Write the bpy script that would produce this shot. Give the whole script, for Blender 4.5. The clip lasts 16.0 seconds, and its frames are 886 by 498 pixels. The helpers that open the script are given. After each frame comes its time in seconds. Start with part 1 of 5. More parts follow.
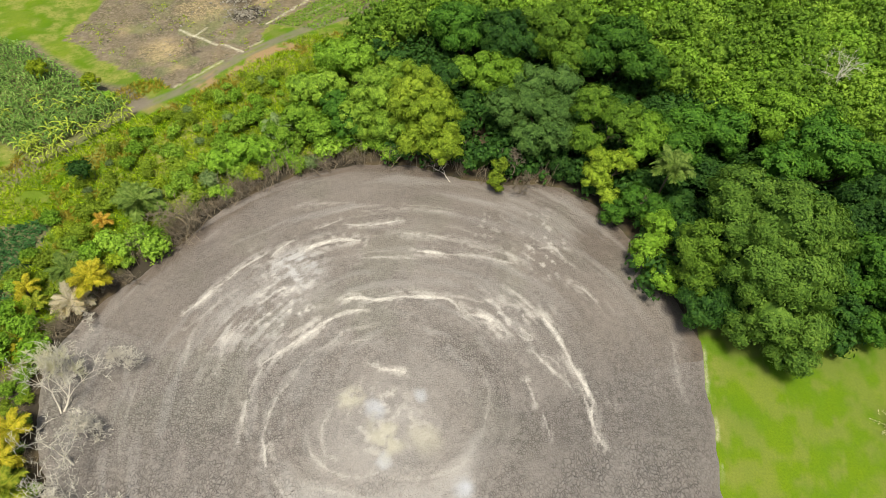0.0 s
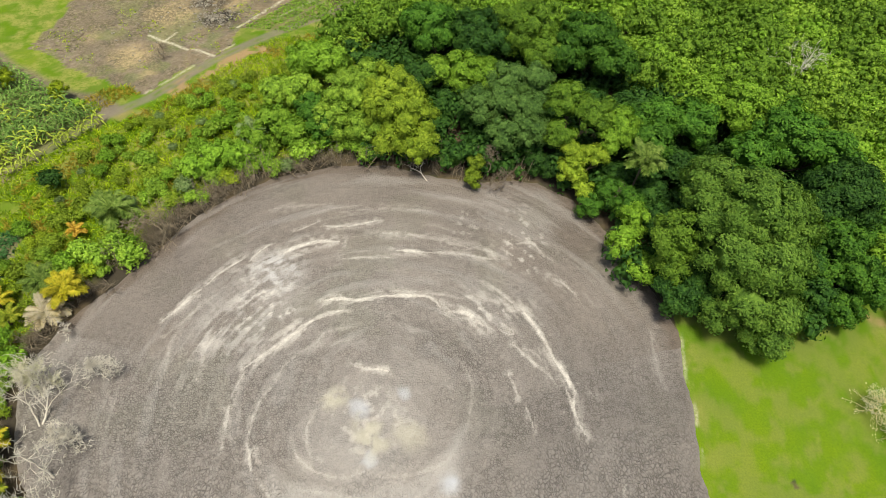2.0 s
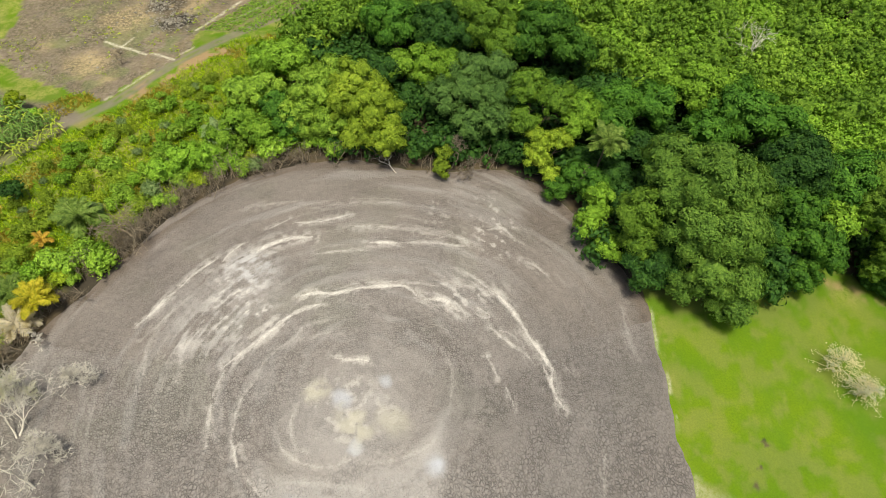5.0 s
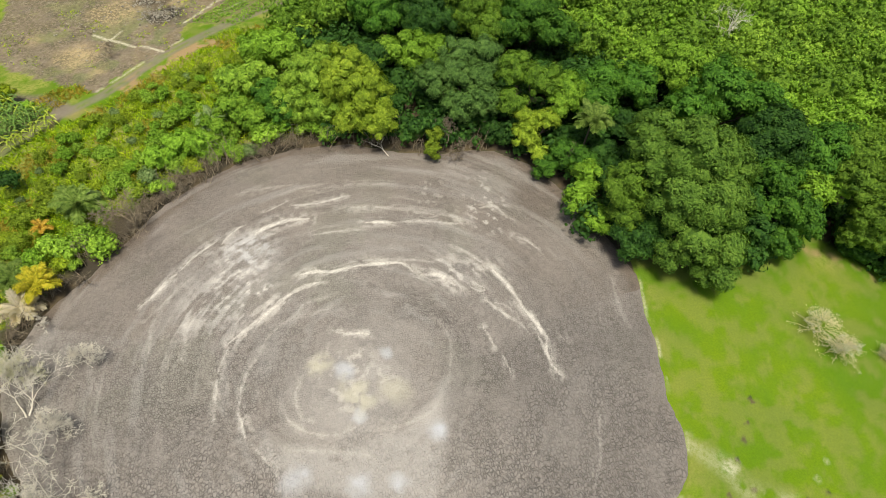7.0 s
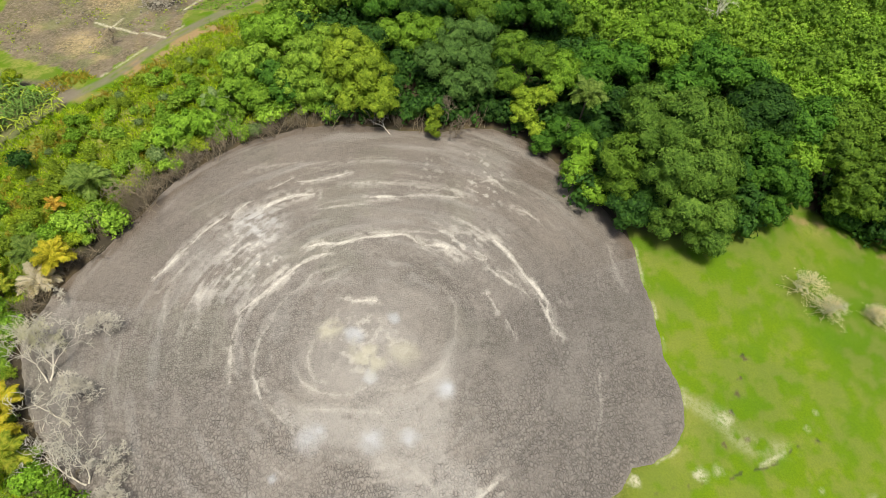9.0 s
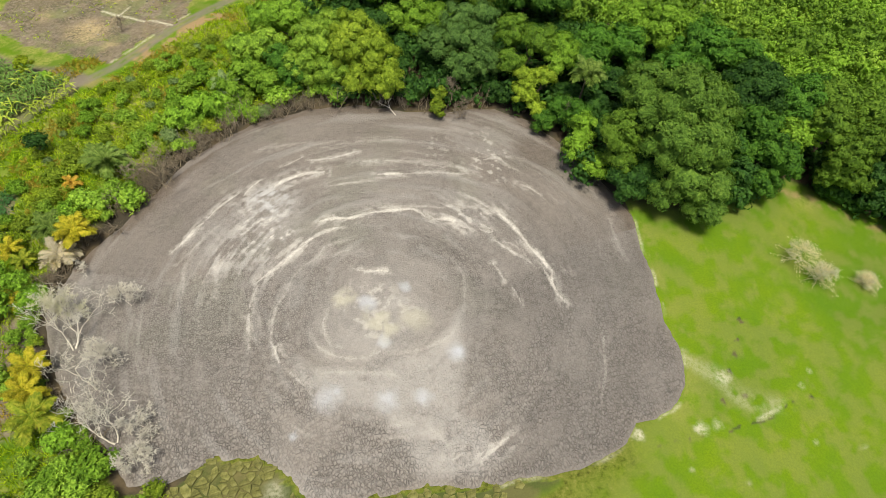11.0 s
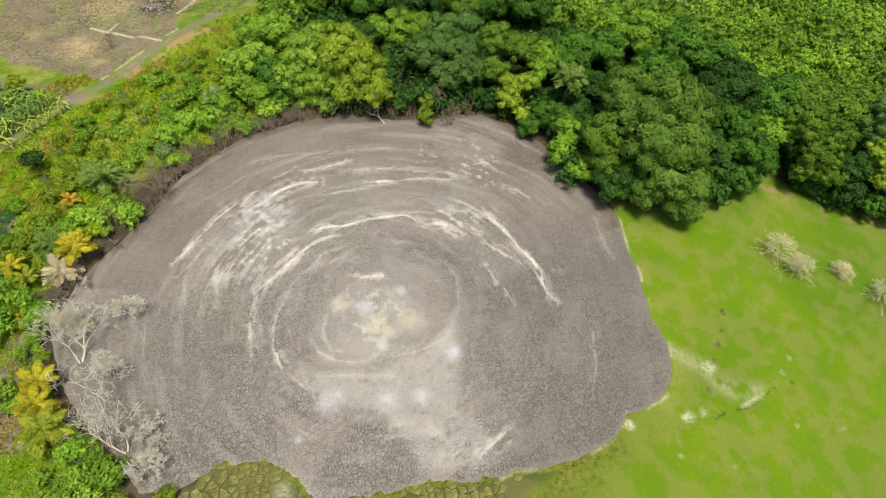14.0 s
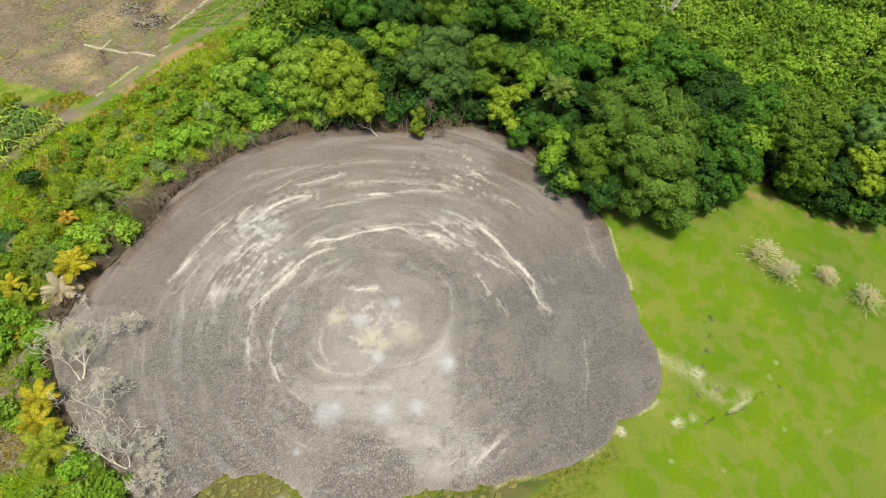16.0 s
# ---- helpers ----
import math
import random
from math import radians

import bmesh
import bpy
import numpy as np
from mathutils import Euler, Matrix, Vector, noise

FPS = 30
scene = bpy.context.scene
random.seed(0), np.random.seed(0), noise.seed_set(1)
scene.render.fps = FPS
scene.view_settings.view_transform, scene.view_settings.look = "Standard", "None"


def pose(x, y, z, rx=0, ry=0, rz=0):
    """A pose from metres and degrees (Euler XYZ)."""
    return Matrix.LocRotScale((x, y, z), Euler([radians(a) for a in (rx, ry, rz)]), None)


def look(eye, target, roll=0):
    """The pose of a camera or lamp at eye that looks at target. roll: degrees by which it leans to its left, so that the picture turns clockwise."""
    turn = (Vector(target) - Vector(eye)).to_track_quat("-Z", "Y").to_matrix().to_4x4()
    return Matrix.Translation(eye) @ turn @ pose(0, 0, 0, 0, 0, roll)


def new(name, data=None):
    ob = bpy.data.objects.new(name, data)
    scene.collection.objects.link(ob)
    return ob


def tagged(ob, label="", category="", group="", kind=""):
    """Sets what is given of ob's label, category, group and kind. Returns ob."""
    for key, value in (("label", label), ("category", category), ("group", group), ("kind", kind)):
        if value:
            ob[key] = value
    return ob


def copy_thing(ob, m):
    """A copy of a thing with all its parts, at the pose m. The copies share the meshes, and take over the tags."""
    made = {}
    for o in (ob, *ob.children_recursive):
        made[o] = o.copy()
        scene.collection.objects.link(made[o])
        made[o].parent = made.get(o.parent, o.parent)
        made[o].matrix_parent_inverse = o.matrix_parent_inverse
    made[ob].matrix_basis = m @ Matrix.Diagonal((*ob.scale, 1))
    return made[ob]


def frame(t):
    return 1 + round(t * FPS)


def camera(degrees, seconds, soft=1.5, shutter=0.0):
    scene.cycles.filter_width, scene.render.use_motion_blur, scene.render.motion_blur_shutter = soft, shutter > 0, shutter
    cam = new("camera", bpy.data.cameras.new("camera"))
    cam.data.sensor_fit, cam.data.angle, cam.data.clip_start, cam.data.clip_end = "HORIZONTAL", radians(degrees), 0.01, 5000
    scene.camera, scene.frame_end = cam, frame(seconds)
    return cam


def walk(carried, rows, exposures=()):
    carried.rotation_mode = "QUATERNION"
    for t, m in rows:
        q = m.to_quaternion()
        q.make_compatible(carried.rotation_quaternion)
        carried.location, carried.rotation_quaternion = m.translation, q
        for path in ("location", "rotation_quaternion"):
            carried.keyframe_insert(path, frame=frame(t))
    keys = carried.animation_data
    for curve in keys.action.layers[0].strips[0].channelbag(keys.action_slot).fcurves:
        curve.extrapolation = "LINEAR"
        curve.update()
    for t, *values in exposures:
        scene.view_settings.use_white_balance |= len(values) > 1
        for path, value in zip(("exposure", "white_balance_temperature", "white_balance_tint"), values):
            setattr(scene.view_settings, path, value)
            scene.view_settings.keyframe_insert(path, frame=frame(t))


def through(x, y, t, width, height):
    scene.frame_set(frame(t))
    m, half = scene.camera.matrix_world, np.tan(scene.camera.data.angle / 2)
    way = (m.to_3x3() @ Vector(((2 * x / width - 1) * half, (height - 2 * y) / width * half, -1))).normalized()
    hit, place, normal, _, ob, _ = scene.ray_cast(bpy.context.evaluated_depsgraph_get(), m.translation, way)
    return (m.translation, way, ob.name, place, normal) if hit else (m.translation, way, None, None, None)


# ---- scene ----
cam = camera(73.8, 16.0, soft=0.9)
PATH = [
    (0, (4.953, -20.76, 54.337), (5.003, -19.553, 52.743), 4.0),
    (0.5, (5.034, -20.603, 54.373), (5.092, -19.397, 52.779), 4.0),
    (1, (5.037, -20.749, 54.34), (5.113, -19.541, 52.748), 4.2),
    (1.5, (5.045, -20.989, 54.356), (5.142, -19.778, 52.767), 4.5),
    (2, (5.106, -21.214, 54.463), (5.222, -20.006, 52.873), 4.6),
    (2.5, (5.25, -21.413, 54.501), (5.382, -20.209, 52.909), 4.5),
    (3, (5.313, -21.414, 54.53), (5.461, -20.209, 52.941), 4.6),
    (3.5, (5.231, -21.698, 54.453), (5.399, -20.488, 52.869), 4.8),
    (4, (5.243, -21.887, 54.478), (5.424, -20.682, 52.892), 4.8),
    (6.5, (3.962, -24.931, 54.484), (4.209, -23.738, 52.898), 5.1),
    (7, (3.61, -25.709, 54.455), (3.865, -24.519, 52.868), 5.1),
    (7.5, (3.19, -26.615, 54.349), (3.454, -25.425, 52.763), 5.2),
    (8, (2.711, -27.501, 54.357), (2.984, -26.316, 52.77), 5.3),
    (8.5, (2.258, -28.428, 54.374), (2.535, -27.245, 52.786), 5.2),
    (9, (1.783, -29.37, 54.323), (2.064, -28.189, 52.734), 5.3),
    (9.5, (1.169, -30.313, 54.284), (1.457, -29.134, 52.695), 5.4),
    (10, (0.613, -31.293, 54.255), (0.905, -30.116, 52.665), 5.4),
    (12.5, (-1.321, -34.084, 54.913), (-1.002, -32.912, 53.324), 5.3),
    (13, (-1.238, -33.966, 55.421), (-0.914, -32.796, 53.833), 5.1),
    (13.5, (-1.273, -33.991, 55.8), (-0.94, -32.819, 54.215), 5.1),
    (14, (-1.225, -33.947, 56.305), (-0.886, -32.776, 54.719), 5.0),
    (14.5, (-1.159, -33.973, 56.732), (-0.816, -32.8, 55.148), 4.8),
    (15, (-1.105, -33.906, 57.135), (-0.757, -32.734, 55.553), 4.8),
    (15.5, (-1.046, -33.831, 57.676), (-0.694, -32.661, 56.092), 4.7),
    (16, (-1.065, -33.854, 58.038), (-0.709, -32.682, 56.458), 4.7),
]
walk(cam, [(t, look(eye, target, roll)) for t, eye, target, roll in PATH], [(0.0, 0.98, 6900, 3), (16.0, 0.98, 6900, 3)])

import functools

# ---- light: a bright overcast day with a soft high sun ----
SUN_EL, SUN_AZ = 76.0, 190.0
world = bpy.data.worlds.new("sky")
scene.world = world
world.use_nodes = True
wn = world.node_tree
sky = wn.nodes.new("ShaderNodeTexSky")
sky.sky_type, sky.sun_disc = "NISHITA", False
sky.sun_elevation, sky.sun_rotation = radians(SUN_EL), radians(SUN_AZ)
sky.air_density, sky.dust_density, sky.ozone_density = 1.0, 4.0, 1.0
wn.links.new(sky.outputs[0], wn.nodes["Background"].inputs[0])
wn.nodes["Background"].inputs[1].default_value = 0.053
sun_data = bpy.data.lights.new("sun", "SUN")
sun_data.energy, sun_data.angle, sun_data.color = 1.85, radians(14), (1.0, 0.945, 0.84)
sun = new("sun", sun_data)
sun.matrix_world = look((60 * math.sin(radians(SUN_AZ)), 60 * math.cos(radians(SUN_AZ)), 60 * math.tan(radians(SUN_EL))), (0, 0, 0))


# ---- numbers: noise, shapes ----
def smooth(a, b, v):
    u = np.clip((np.asarray(v, float) - a) / (b - a), 0, 1)
    return u * u * (3 - 2 * u)


def hash2(i, j, seed):
    h = (i.astype(np.int64) * 374761393 + j.astype(np.int64) * 668265263 + seed * 974711) & 0x7FFFFFFF
    h = ((h ^ (h >> 13)) * 1274126177) & 0x7FFFFFFF
    h = ((h ^ (h >> 16)) * 668265263) & 0x7FFFFFFF
    return ((h ^ (h >> 15)) & 0xFFFFFF) / float(0x1000000)


def value_noise(x, y, seed=0):
    i, j = np.floor(x), np.floor(y)
    u, v = x - i, y - j
    u, v = u * u * (3 - 2 * u), v * v * (3 - 2 * v)
    a, b = hash2(i, j, seed), hash2(i + 1, j, seed)
    c, d = hash2(i, j + 1, seed), hash2(i + 1, j + 1, seed)
    return (a * (1 - u) + b * u) * (1 - v) + (c * (1 - u) + d * u) * v


def fbm(x, y, size, octaves=4, seed=0):
    """Noise from 0 to 1 whose largest features are about size metres."""
    total, amp, norm = 0.0, 1.0, 0.0
    x, y = np.asarray(x, float) / size, np.asarray(y, float) / size
    for o in range(octaves):
        total = total + amp * value_noise(x + 17.3 * o, y - 9.1 * o, seed + o)
        norm, amp, x, y = norm + amp, amp * 0.5, x * 2.03, y * 2.03
    return total / norm


def cells(x, y, seed=0):
    """Distance from the nearest joint between random cells of size one, and a number for each cell."""
    i, j = np.floor(x), np.floor(y)
    near, second, tag = np.full(x.shape, 9.0), np.full(x.shape, 9.0), np.zeros(x.shape)
    for di in (-1, 0, 1):
        for dj in (-1, 0, 1):
            ci, cj = i + di, j + dj
            px, py = ci + 0.1 + 0.8 * hash2(ci, cj, seed), cj + 0.1 + 0.8 * hash2(ci, cj, seed + 7)
            d = np.hypot(px - x, py - y)
            closer = d < near
            second = np.where(closer, near, np.minimum(second, d))
            tag = np.where(closer, hash2(ci, cj, seed + 13), tag)
            near = np.where(closer, d, near)
    return second - near, tag


def line_distance(x, y, pts):
    best = np.full(np.shape(x), 1e9)
    for (ax, ay), (bx, by) in zip(pts, pts[1:]):
        dx, dy = bx - ax, by - ay
        t = np.clip(((x - ax) * dx + (y - ay) * dy) / (dx * dx + dy * dy), 0, 1)
        best = np.minimum(best, np.hypot(x - ax - t * dx, y - ay - t * dy))
    return best


def inside(x, y, poly):
    x, y = np.asarray(x, float), np.asarray(y, float)
    odd = np.zeros(x.shape, bool)
    for (ax, ay), (bx, by) in zip(poly, poly[1:] + poly[:1]):
        cross = (ay > y) != (by > y)
        odd ^= cross & (x < (bx - ax) * (y - ay) / ((by - ay) or 1e-9) + ax)
    return odd


def blob(x, y, cx, cy, r, soft=0.5, seed=3, ragged=0.5):
    """A ragged patch round a place: 1 in the middle, 0 outside."""
    d = np.hypot(x - cx, y - cy) / r + ragged * (fbm(x, y, r * 0.8, 4, seed) - 0.5) * 2
    return 1 - smooth(1 - soft, 1, d)


# the edge of the mud, as radii round its middle
MID = (4.0, 4.0)
EDGE_A = [0, 10, 20, 30, 40, 50, 60, 68, 78, 88, 98, 110, 120, 130, 140, 150, 160, 170, 180, 190, 200, 210, 216, 220, 223, 230,
          238, 244, 250, 260, 270, 280, 290, 300, 310, 316, 322, 328, 335, 341, 350, 360]
EDGE_R = [29.3, 30.6, 30.6, 31.0, 31.6, 32.4, 31.7, 29.0, 27.9, 29.1, 30.3, 30.9, 31.5, 31.8, 31.8, 31.6, 32.6, 35.0, 36.2, 35.0, 33.0, 31.6,
          31.8, 29.6, 25.2, 23.4, 23.5, 24.3, 24.4, 23.1, 22.7, 23.8, 24.6, 27.2, 28.9, 29.0, 31.6, 32.1, 31.4, 29.7, 29.4, 29.3]


def edge_gap(x, y):
    """Metres inwards from the edge of the mud (outside: minus)."""
    x, y = np.asarray(x, float), np.asarray(y, float)
    a = np.degrees(np.arctan2(y - MID[1], x - MID[0])) % 360
    r = np.interp(a, EDGE_A, EDGE_R) + 0.9 * (fbm(x, y, 2.2, 4, 5) - 0.5) + 1.3 * (fbm(x, y, 0.9, 3, 7) - 0.5) * smooth(0, 8, 39 - np.abs(a - 257))
    return r - np.hypot(x - MID[0], y - MID[1])


def lie(x, y):
    """Height of the natural ground: the mud stands on a low dome."""
    x, y = np.asarray(x, float), np.asarray(y, float)
    r = np.hypot(x - MID[0], y - MID[1])
    return -3.3 * smooth(36, 74, r) + 0.25 * (fbm(x, y, 9, 3, 21) - 0.5) * smooth(30, 40, r)


def ground_z(x, y):
    return float(lie(x, y))


TREE_X, TREE_Y = [20, 28, 34, 40, 48, 53, 57, 60, 63, 68, 74, 120], [40, 15, 10.2, 8.0, 8.8, 9.6, 12.6, 12.4, 9.9, 6.0, 3.0, 1.0]


def wooded(x, y):
    """Metres behind the edge of the wood (in front of it: minus)."""
    east = y - np.interp(x, TREE_X, TREE_Y)
    a = np.degrees(np.arctan2(y - MID[1], x - MID[0]))
    north = -edge_gap(x, y)
    return np.where(x > 30, np.minimum(east, 60), np.where((a > 10) & (a < 100), north, -9))


# ---- meshes ----
def mesh_of(name, verts, faces, attrs=None, shade=False):
    """A mesh from arrays; faces all have the same number of corners."""
    verts, faces = np.asarray(verts, np.float32), np.asarray(faces, np.int32)
    me = bpy.data.meshes.new(name)
    n, k = faces.shape
    me.vertices.add(len(verts))
    me.vertices.foreach_set("co", verts.ravel())
    me.loops.add(n * k)
    me.loops.foreach_set("vertex_index", faces.ravel())
    me.polygons.add(n)
    me.polygons.foreach_set("loop_start", np.arange(0, n * k, k, dtype=np.int32))
    if shade:
        me.polygons.foreach_set("use_smooth", np.ones(n, bool))
    for key, values in (attrs or {}).items():
        layer = me.attributes.new(key, "FLOAT", "POINT")
        layer.data.foreach_set("value", np.asarray(values, np.float32))
    me.update(calc_edges=True)
    return me


def part(name, me, material, parent=None, label="", kind=""):
    ob = new(name, me)
    if material and not me.materials:
        me.materials.append(material)
    if parent:
        ob.parent = parent
    return tagged(ob, label=label, kind=kind)


def thing(name, at, label, category, group="", turn=0.0):
    ob = new(name)
    ob.empty_display_size = 0.3
    ob.matrix_basis = pose(*at, 0, 0, turn)
    return tagged(ob, label=label, category=category, group=group)


@functools.lru_cache(None)
def ring_faces(n, m):
    return np.array([(k * n + s, k * n + (s + 1) % n, (k + 1) * n + (s + 1) % n, (k + 1) * n + s) for k in range(m - 1) for s in range(n)], np.int32)


class Soup:
    """Collects pieces of geometry made of quads."""

    def __init__(self):
        self.v, self.f, self.n = [], [], 0

    def add(self, verts, faces):
        self.v.append(np.asarray(verts, np.float32))
        self.f.append(np.asarray(faces, np.int32) + self.n)
        self.n += len(verts)

    def tube(self, pts, radii, sides=5):
        pts = np.asarray(pts, float)
        ways = np.gradient(pts, axis=0)
        ways /= np.linalg.norm(ways, axis=1)[:, None] + 1e-9
        ref = np.where(np.abs(ways[:, 2:3]) > 0.9, (1.0, 0, 0), (0, 0, 1.0))
        a = np.cross(ways, ref)
        a /= np.linalg.norm(a, axis=1)[:, None]
        b = np.cross(ways, a)
        ang = np.linspace(0, 2 * math.pi, sides, endpoint=False)
        ring = a[:, None] * np.cos(ang)[None, :, None] + b[:, None] * np.sin(ang)[None, :, None]
        verts = (pts[:, None] + ring * np.asarray(radii, float)[:, None, None]).reshape(-1, 3)
        self.add(verts, ring_faces(sides, len(pts)))

    def ball(self, c, r, rng, n=8, m=5, lump=0.15):
        th = np.linspace(0, 2 * math.pi, n, endpoint=False)
        ph = np.linspace(-1.35, 1.45, m)
        d = np.stack([np.cos(ph)[:, None] * np.cos(th)[None], np.cos(ph)[:, None] * np.sin(th)[None], np.repeat(np.sin(ph)[:, None], n, 1)], -1)
        d = d * (1 + lump * (rng.random((m, n, 1)) - 0.5) * 2)
        verts = (np.asarray(c) + d * np.asarray(r)).reshape(-1, 3)
        self.add(verts, ring_faces(n, m))

    def leaves(self, pos, normal, rng, length, width, droop=0.25):
        """A folded pointed leaf of four corners at each place."""
        k = len(pos)
        normal = normal / (np.linalg.norm(normal, axis=1)[:, None] + 1e-9)
        t = rng.normal(size=(k, 3))
        t -= normal * (t * normal).sum(1)[:, None]
        t /= np.linalg.norm(t, axis=1)[:, None] + 1e-9
        b = np.cross(normal, t)
        size = length * rng.uniform(0.65, 1.35, (k, 1))
        wide = width * rng.uniform(0.7, 1.3, (k, 1))
        tip = pos + t * size - normal * size * droop
        mid = pos + t * size * 0.45 + normal * size * 0.08
        verts = np.stack([pos - t * size * 0.1, mid + b * wide * 0.5, tip, mid - b * wide * 0.5], 1).reshape(-1, 3)
        self.add(verts, np.arange(4 * k).reshape(-1, 4))

    def mesh(self, name, shade=False):
        return mesh_of(name, np.concatenate(self.v), np.concatenate(self.f), shade=shade)


def crown_into(soup, lobes, rng, clump=1.15, leaf=(0.42, 0.24), dense=130, low=-0.35, dome=0.6, facets=(6, 4), ragged=0.0):
    """Fills lobes (x, y, z, r, rz) with rounded clumps of leaves, each clump thick with foliage at its heart."""
    for x, y, z, r, rz in lobes:
        c, radii = np.array((x, y, z)), np.array((r, r, rz))
        soup.ball(c, radii * 0.7, rng, 7, 5, 0.12)
        n = int(2.7 * r * r / clump ** 2) + 4
        k = np.arange(n)
        h = low + (1 - low) * (k + 0.5) / n
        a = k * 2.39996 + rng.random() * 6
        d = np.stack([np.sqrt(1 - h * h) * np.cos(a), np.sqrt(1 - h * h) * np.sin(a), h], 1) + rng.normal(size=(n, 3)) * 0.13
        d /= np.linalg.norm(d, axis=1)[:, None]
        places = c + d * radii * rng.uniform(0.78 - 0.3 * ragged, 1.04 + 0.2 * ragged, (n, 1))
        for p, way in zip(places, d):
            rc = min(clump * rng.uniform(0.55, 1.25), r * 0.7)
            soup.ball(p, np.array((rc, rc, rc * 0.8)) * (0.74 - 0.2 * ragged), rng, *facets, 0.28)
            m = max(6, int(dense * rc * rc))
            e = rng.normal(size=(m, 3)) + way * 0.7 + (0, 0, 0.55)
            e /= np.linalg.norm(e, axis=1)[:, None]
            pos = p + e * rc * rng.uniform(0.7 - 0.1 * ragged, 1.1 + 0.25 * ragged, (m, 1)) * (1, 1, 0.8)
            soup.leaves(pos, e * (1.2 - dome) + way * dome + (0, 0, 0.2) + rng.normal(size=(m, 3)) * (0.2 + 0.2 * ragged), rng, *leaf)


# ---- materials ----
class Nodes:
    def __init__(self, name):
        self.mat = bpy.data.materials.new(name)
        self.mat.use_nodes = True
        self.t = self.mat.node_tree
        self.bsdf = self.t.nodes["Principled BSDF"]
        self.out = self.t.nodes["Material Output"]

    def put(self, socket, value):
        if isinstance(value, bpy.types.NodeSocket):
            self.t.links.new(value, socket)
        elif isinstance(value, tuple) and len(value) == 3 and socket.type == "RGBA":
            socket.default_value = (*value, 1)
        else:
            socket.default_value = value

    def node(self, kind, out=0, **inputs):
        n = self.t.nodes.new(kind)
        for key, value in inputs.items():
            self.put(n.inputs[int(key[1:])] if key[0] == "_" and key[1:].isdigit() else n.inputs[key], value)
        return n

    def attr(self, name):
        n = self.t.nodes.new("ShaderNodeAttribute")
        n.attribute_name = name
        return n.outputs["Fac"]

    def coords(self):
        return self.t.nodes.new("ShaderNodeTexCoord").outputs["Object"]

    def noise(self, scale, detail=4.0, rough=0.6, vector=None):
        n = self.node("ShaderNodeTexNoise", Scale=scale, Detail=detail, Roughness=rough)
        self.t.links.new(vector or self.coords(), n.inputs["Vector"])
        return n.outputs["Fac"]

    def voronoi(self, scale, feature="DISTANCE_TO_EDGE", vector=None):
        n = self.t.nodes.new("ShaderNodeTexVoronoi")
        n.feature = feature
        n.inputs["Scale"].default_value = scale
        self.t.links.new(vector or self.coords(), n.inputs["Vector"])
        return n.outputs["Distance"]

    def ramp(self, fac, *stops):
        n = self.t.nodes.new("ShaderNodeValToRGB")
        e = n.color_ramp.elements
        while len(e) < len(stops):
            e.new(0.5)
        for el, (at, col) in zip(e, stops):
            el.position, el.color = at, (*col, 1) if isinstance(col, tuple) else (col, col, col, 1)
        self.put(n.inputs[0], fac)
        return n.outputs[0]

    def mix(self, fac, a, b, how="MIX"):
        n = self.t.nodes.new("ShaderNodeMix")
        n.data_type, n.blend_type, n.clamp_result = "RGBA", how, False
        self.put(n.inputs[0], fac)
        self.put(n.inputs[6], a)
        self.put(n.inputs[7], b)
        return n.outputs[2]

    def maths(self, op, a, b=0.5):
        n = self.t.nodes.new("ShaderNodeMath")
        n.operation = op
        self.put(n.inputs[0], a)
        self.put(n.inputs[1], b)
        return n.outputs[0]

    def bump(self, height, strength, distance):
        n = self.node("ShaderNodeBump", Strength=strength, Distance=distance, Height=height)
        self.put(self.bsdf.inputs["Normal"], n.outputs[0])

    def finish(self, colour, rough=0.8, spec=0.3):
        self.put(self.bsdf.inputs["Base Color"], colour)
        self.put(self.bsdf.inputs["Roughness"], rough)
        self.bsdf.inputs["Specular IOR Level"].default_value = spec
        return self.mat


def leaf_material(name, dark, mid, light, through=0.13, rough=0.6, patch=0.95, vary=0.25):
    """Leaves: each its own shade, in drifts, part of the light shining through."""
    dark, mid, light = [(c[0] * 1.06, c[1] * 0.99, c[2] * 1.3) for c in (dark, mid, light)]
    n = Nodes(name)
    geo = n.t.nodes.new("ShaderNodeNewGeometry").outputs["Random Per Island"]
    drift, speckle = n.noise(patch * 0.5, 3.0), n.noise(1.9, 3.0, 0.65)
    fac = n.maths("ADD", n.maths("MULTIPLY", geo, 0.16), n.maths("MULTIPLY", n.ramp(drift, (0.32, 0.1), (0.68, 1.0)), 0.36))
    fac = n.maths("ADD", fac, n.maths("MULTIPLY", n.ramp(speckle, (0.38, 0.0), (0.62, 1.0)), 0.42))
    col = n.ramp(fac, (0.12, dark), (0.48, mid), (0.92, light))
    n.bump(n.noise(3.0, 3.0, 0.6), 0.8, 0.35)
    own = n.t.nodes.new("ShaderNodeObjectInfo").outputs["Random"]
    tone = n.ramp(own, (0.0, 1 - vary * 0.8), (1.0, 1 + vary * 0.6))
    col = n.mix(1.0, col, tone, "MULTIPLY")
    n.finish(col, rough, 0.18)
    shine = n.node("ShaderNodeBsdfTranslucent")
    n.put(shine.inputs[0], n.mix(1.0, col, (1.25, 1.2, 0.5), "MULTIPLY"))
    both = n.node("ShaderNodeMixShader", _0=through)
    n.t.links.new(n.bsdf.outputs[0], both.inputs[1])
    n.t.links.new(shine.outputs[0], both.inputs[2])
    n.t.links.new(both.outputs[0], n.out.inputs[0])
    return n.mat


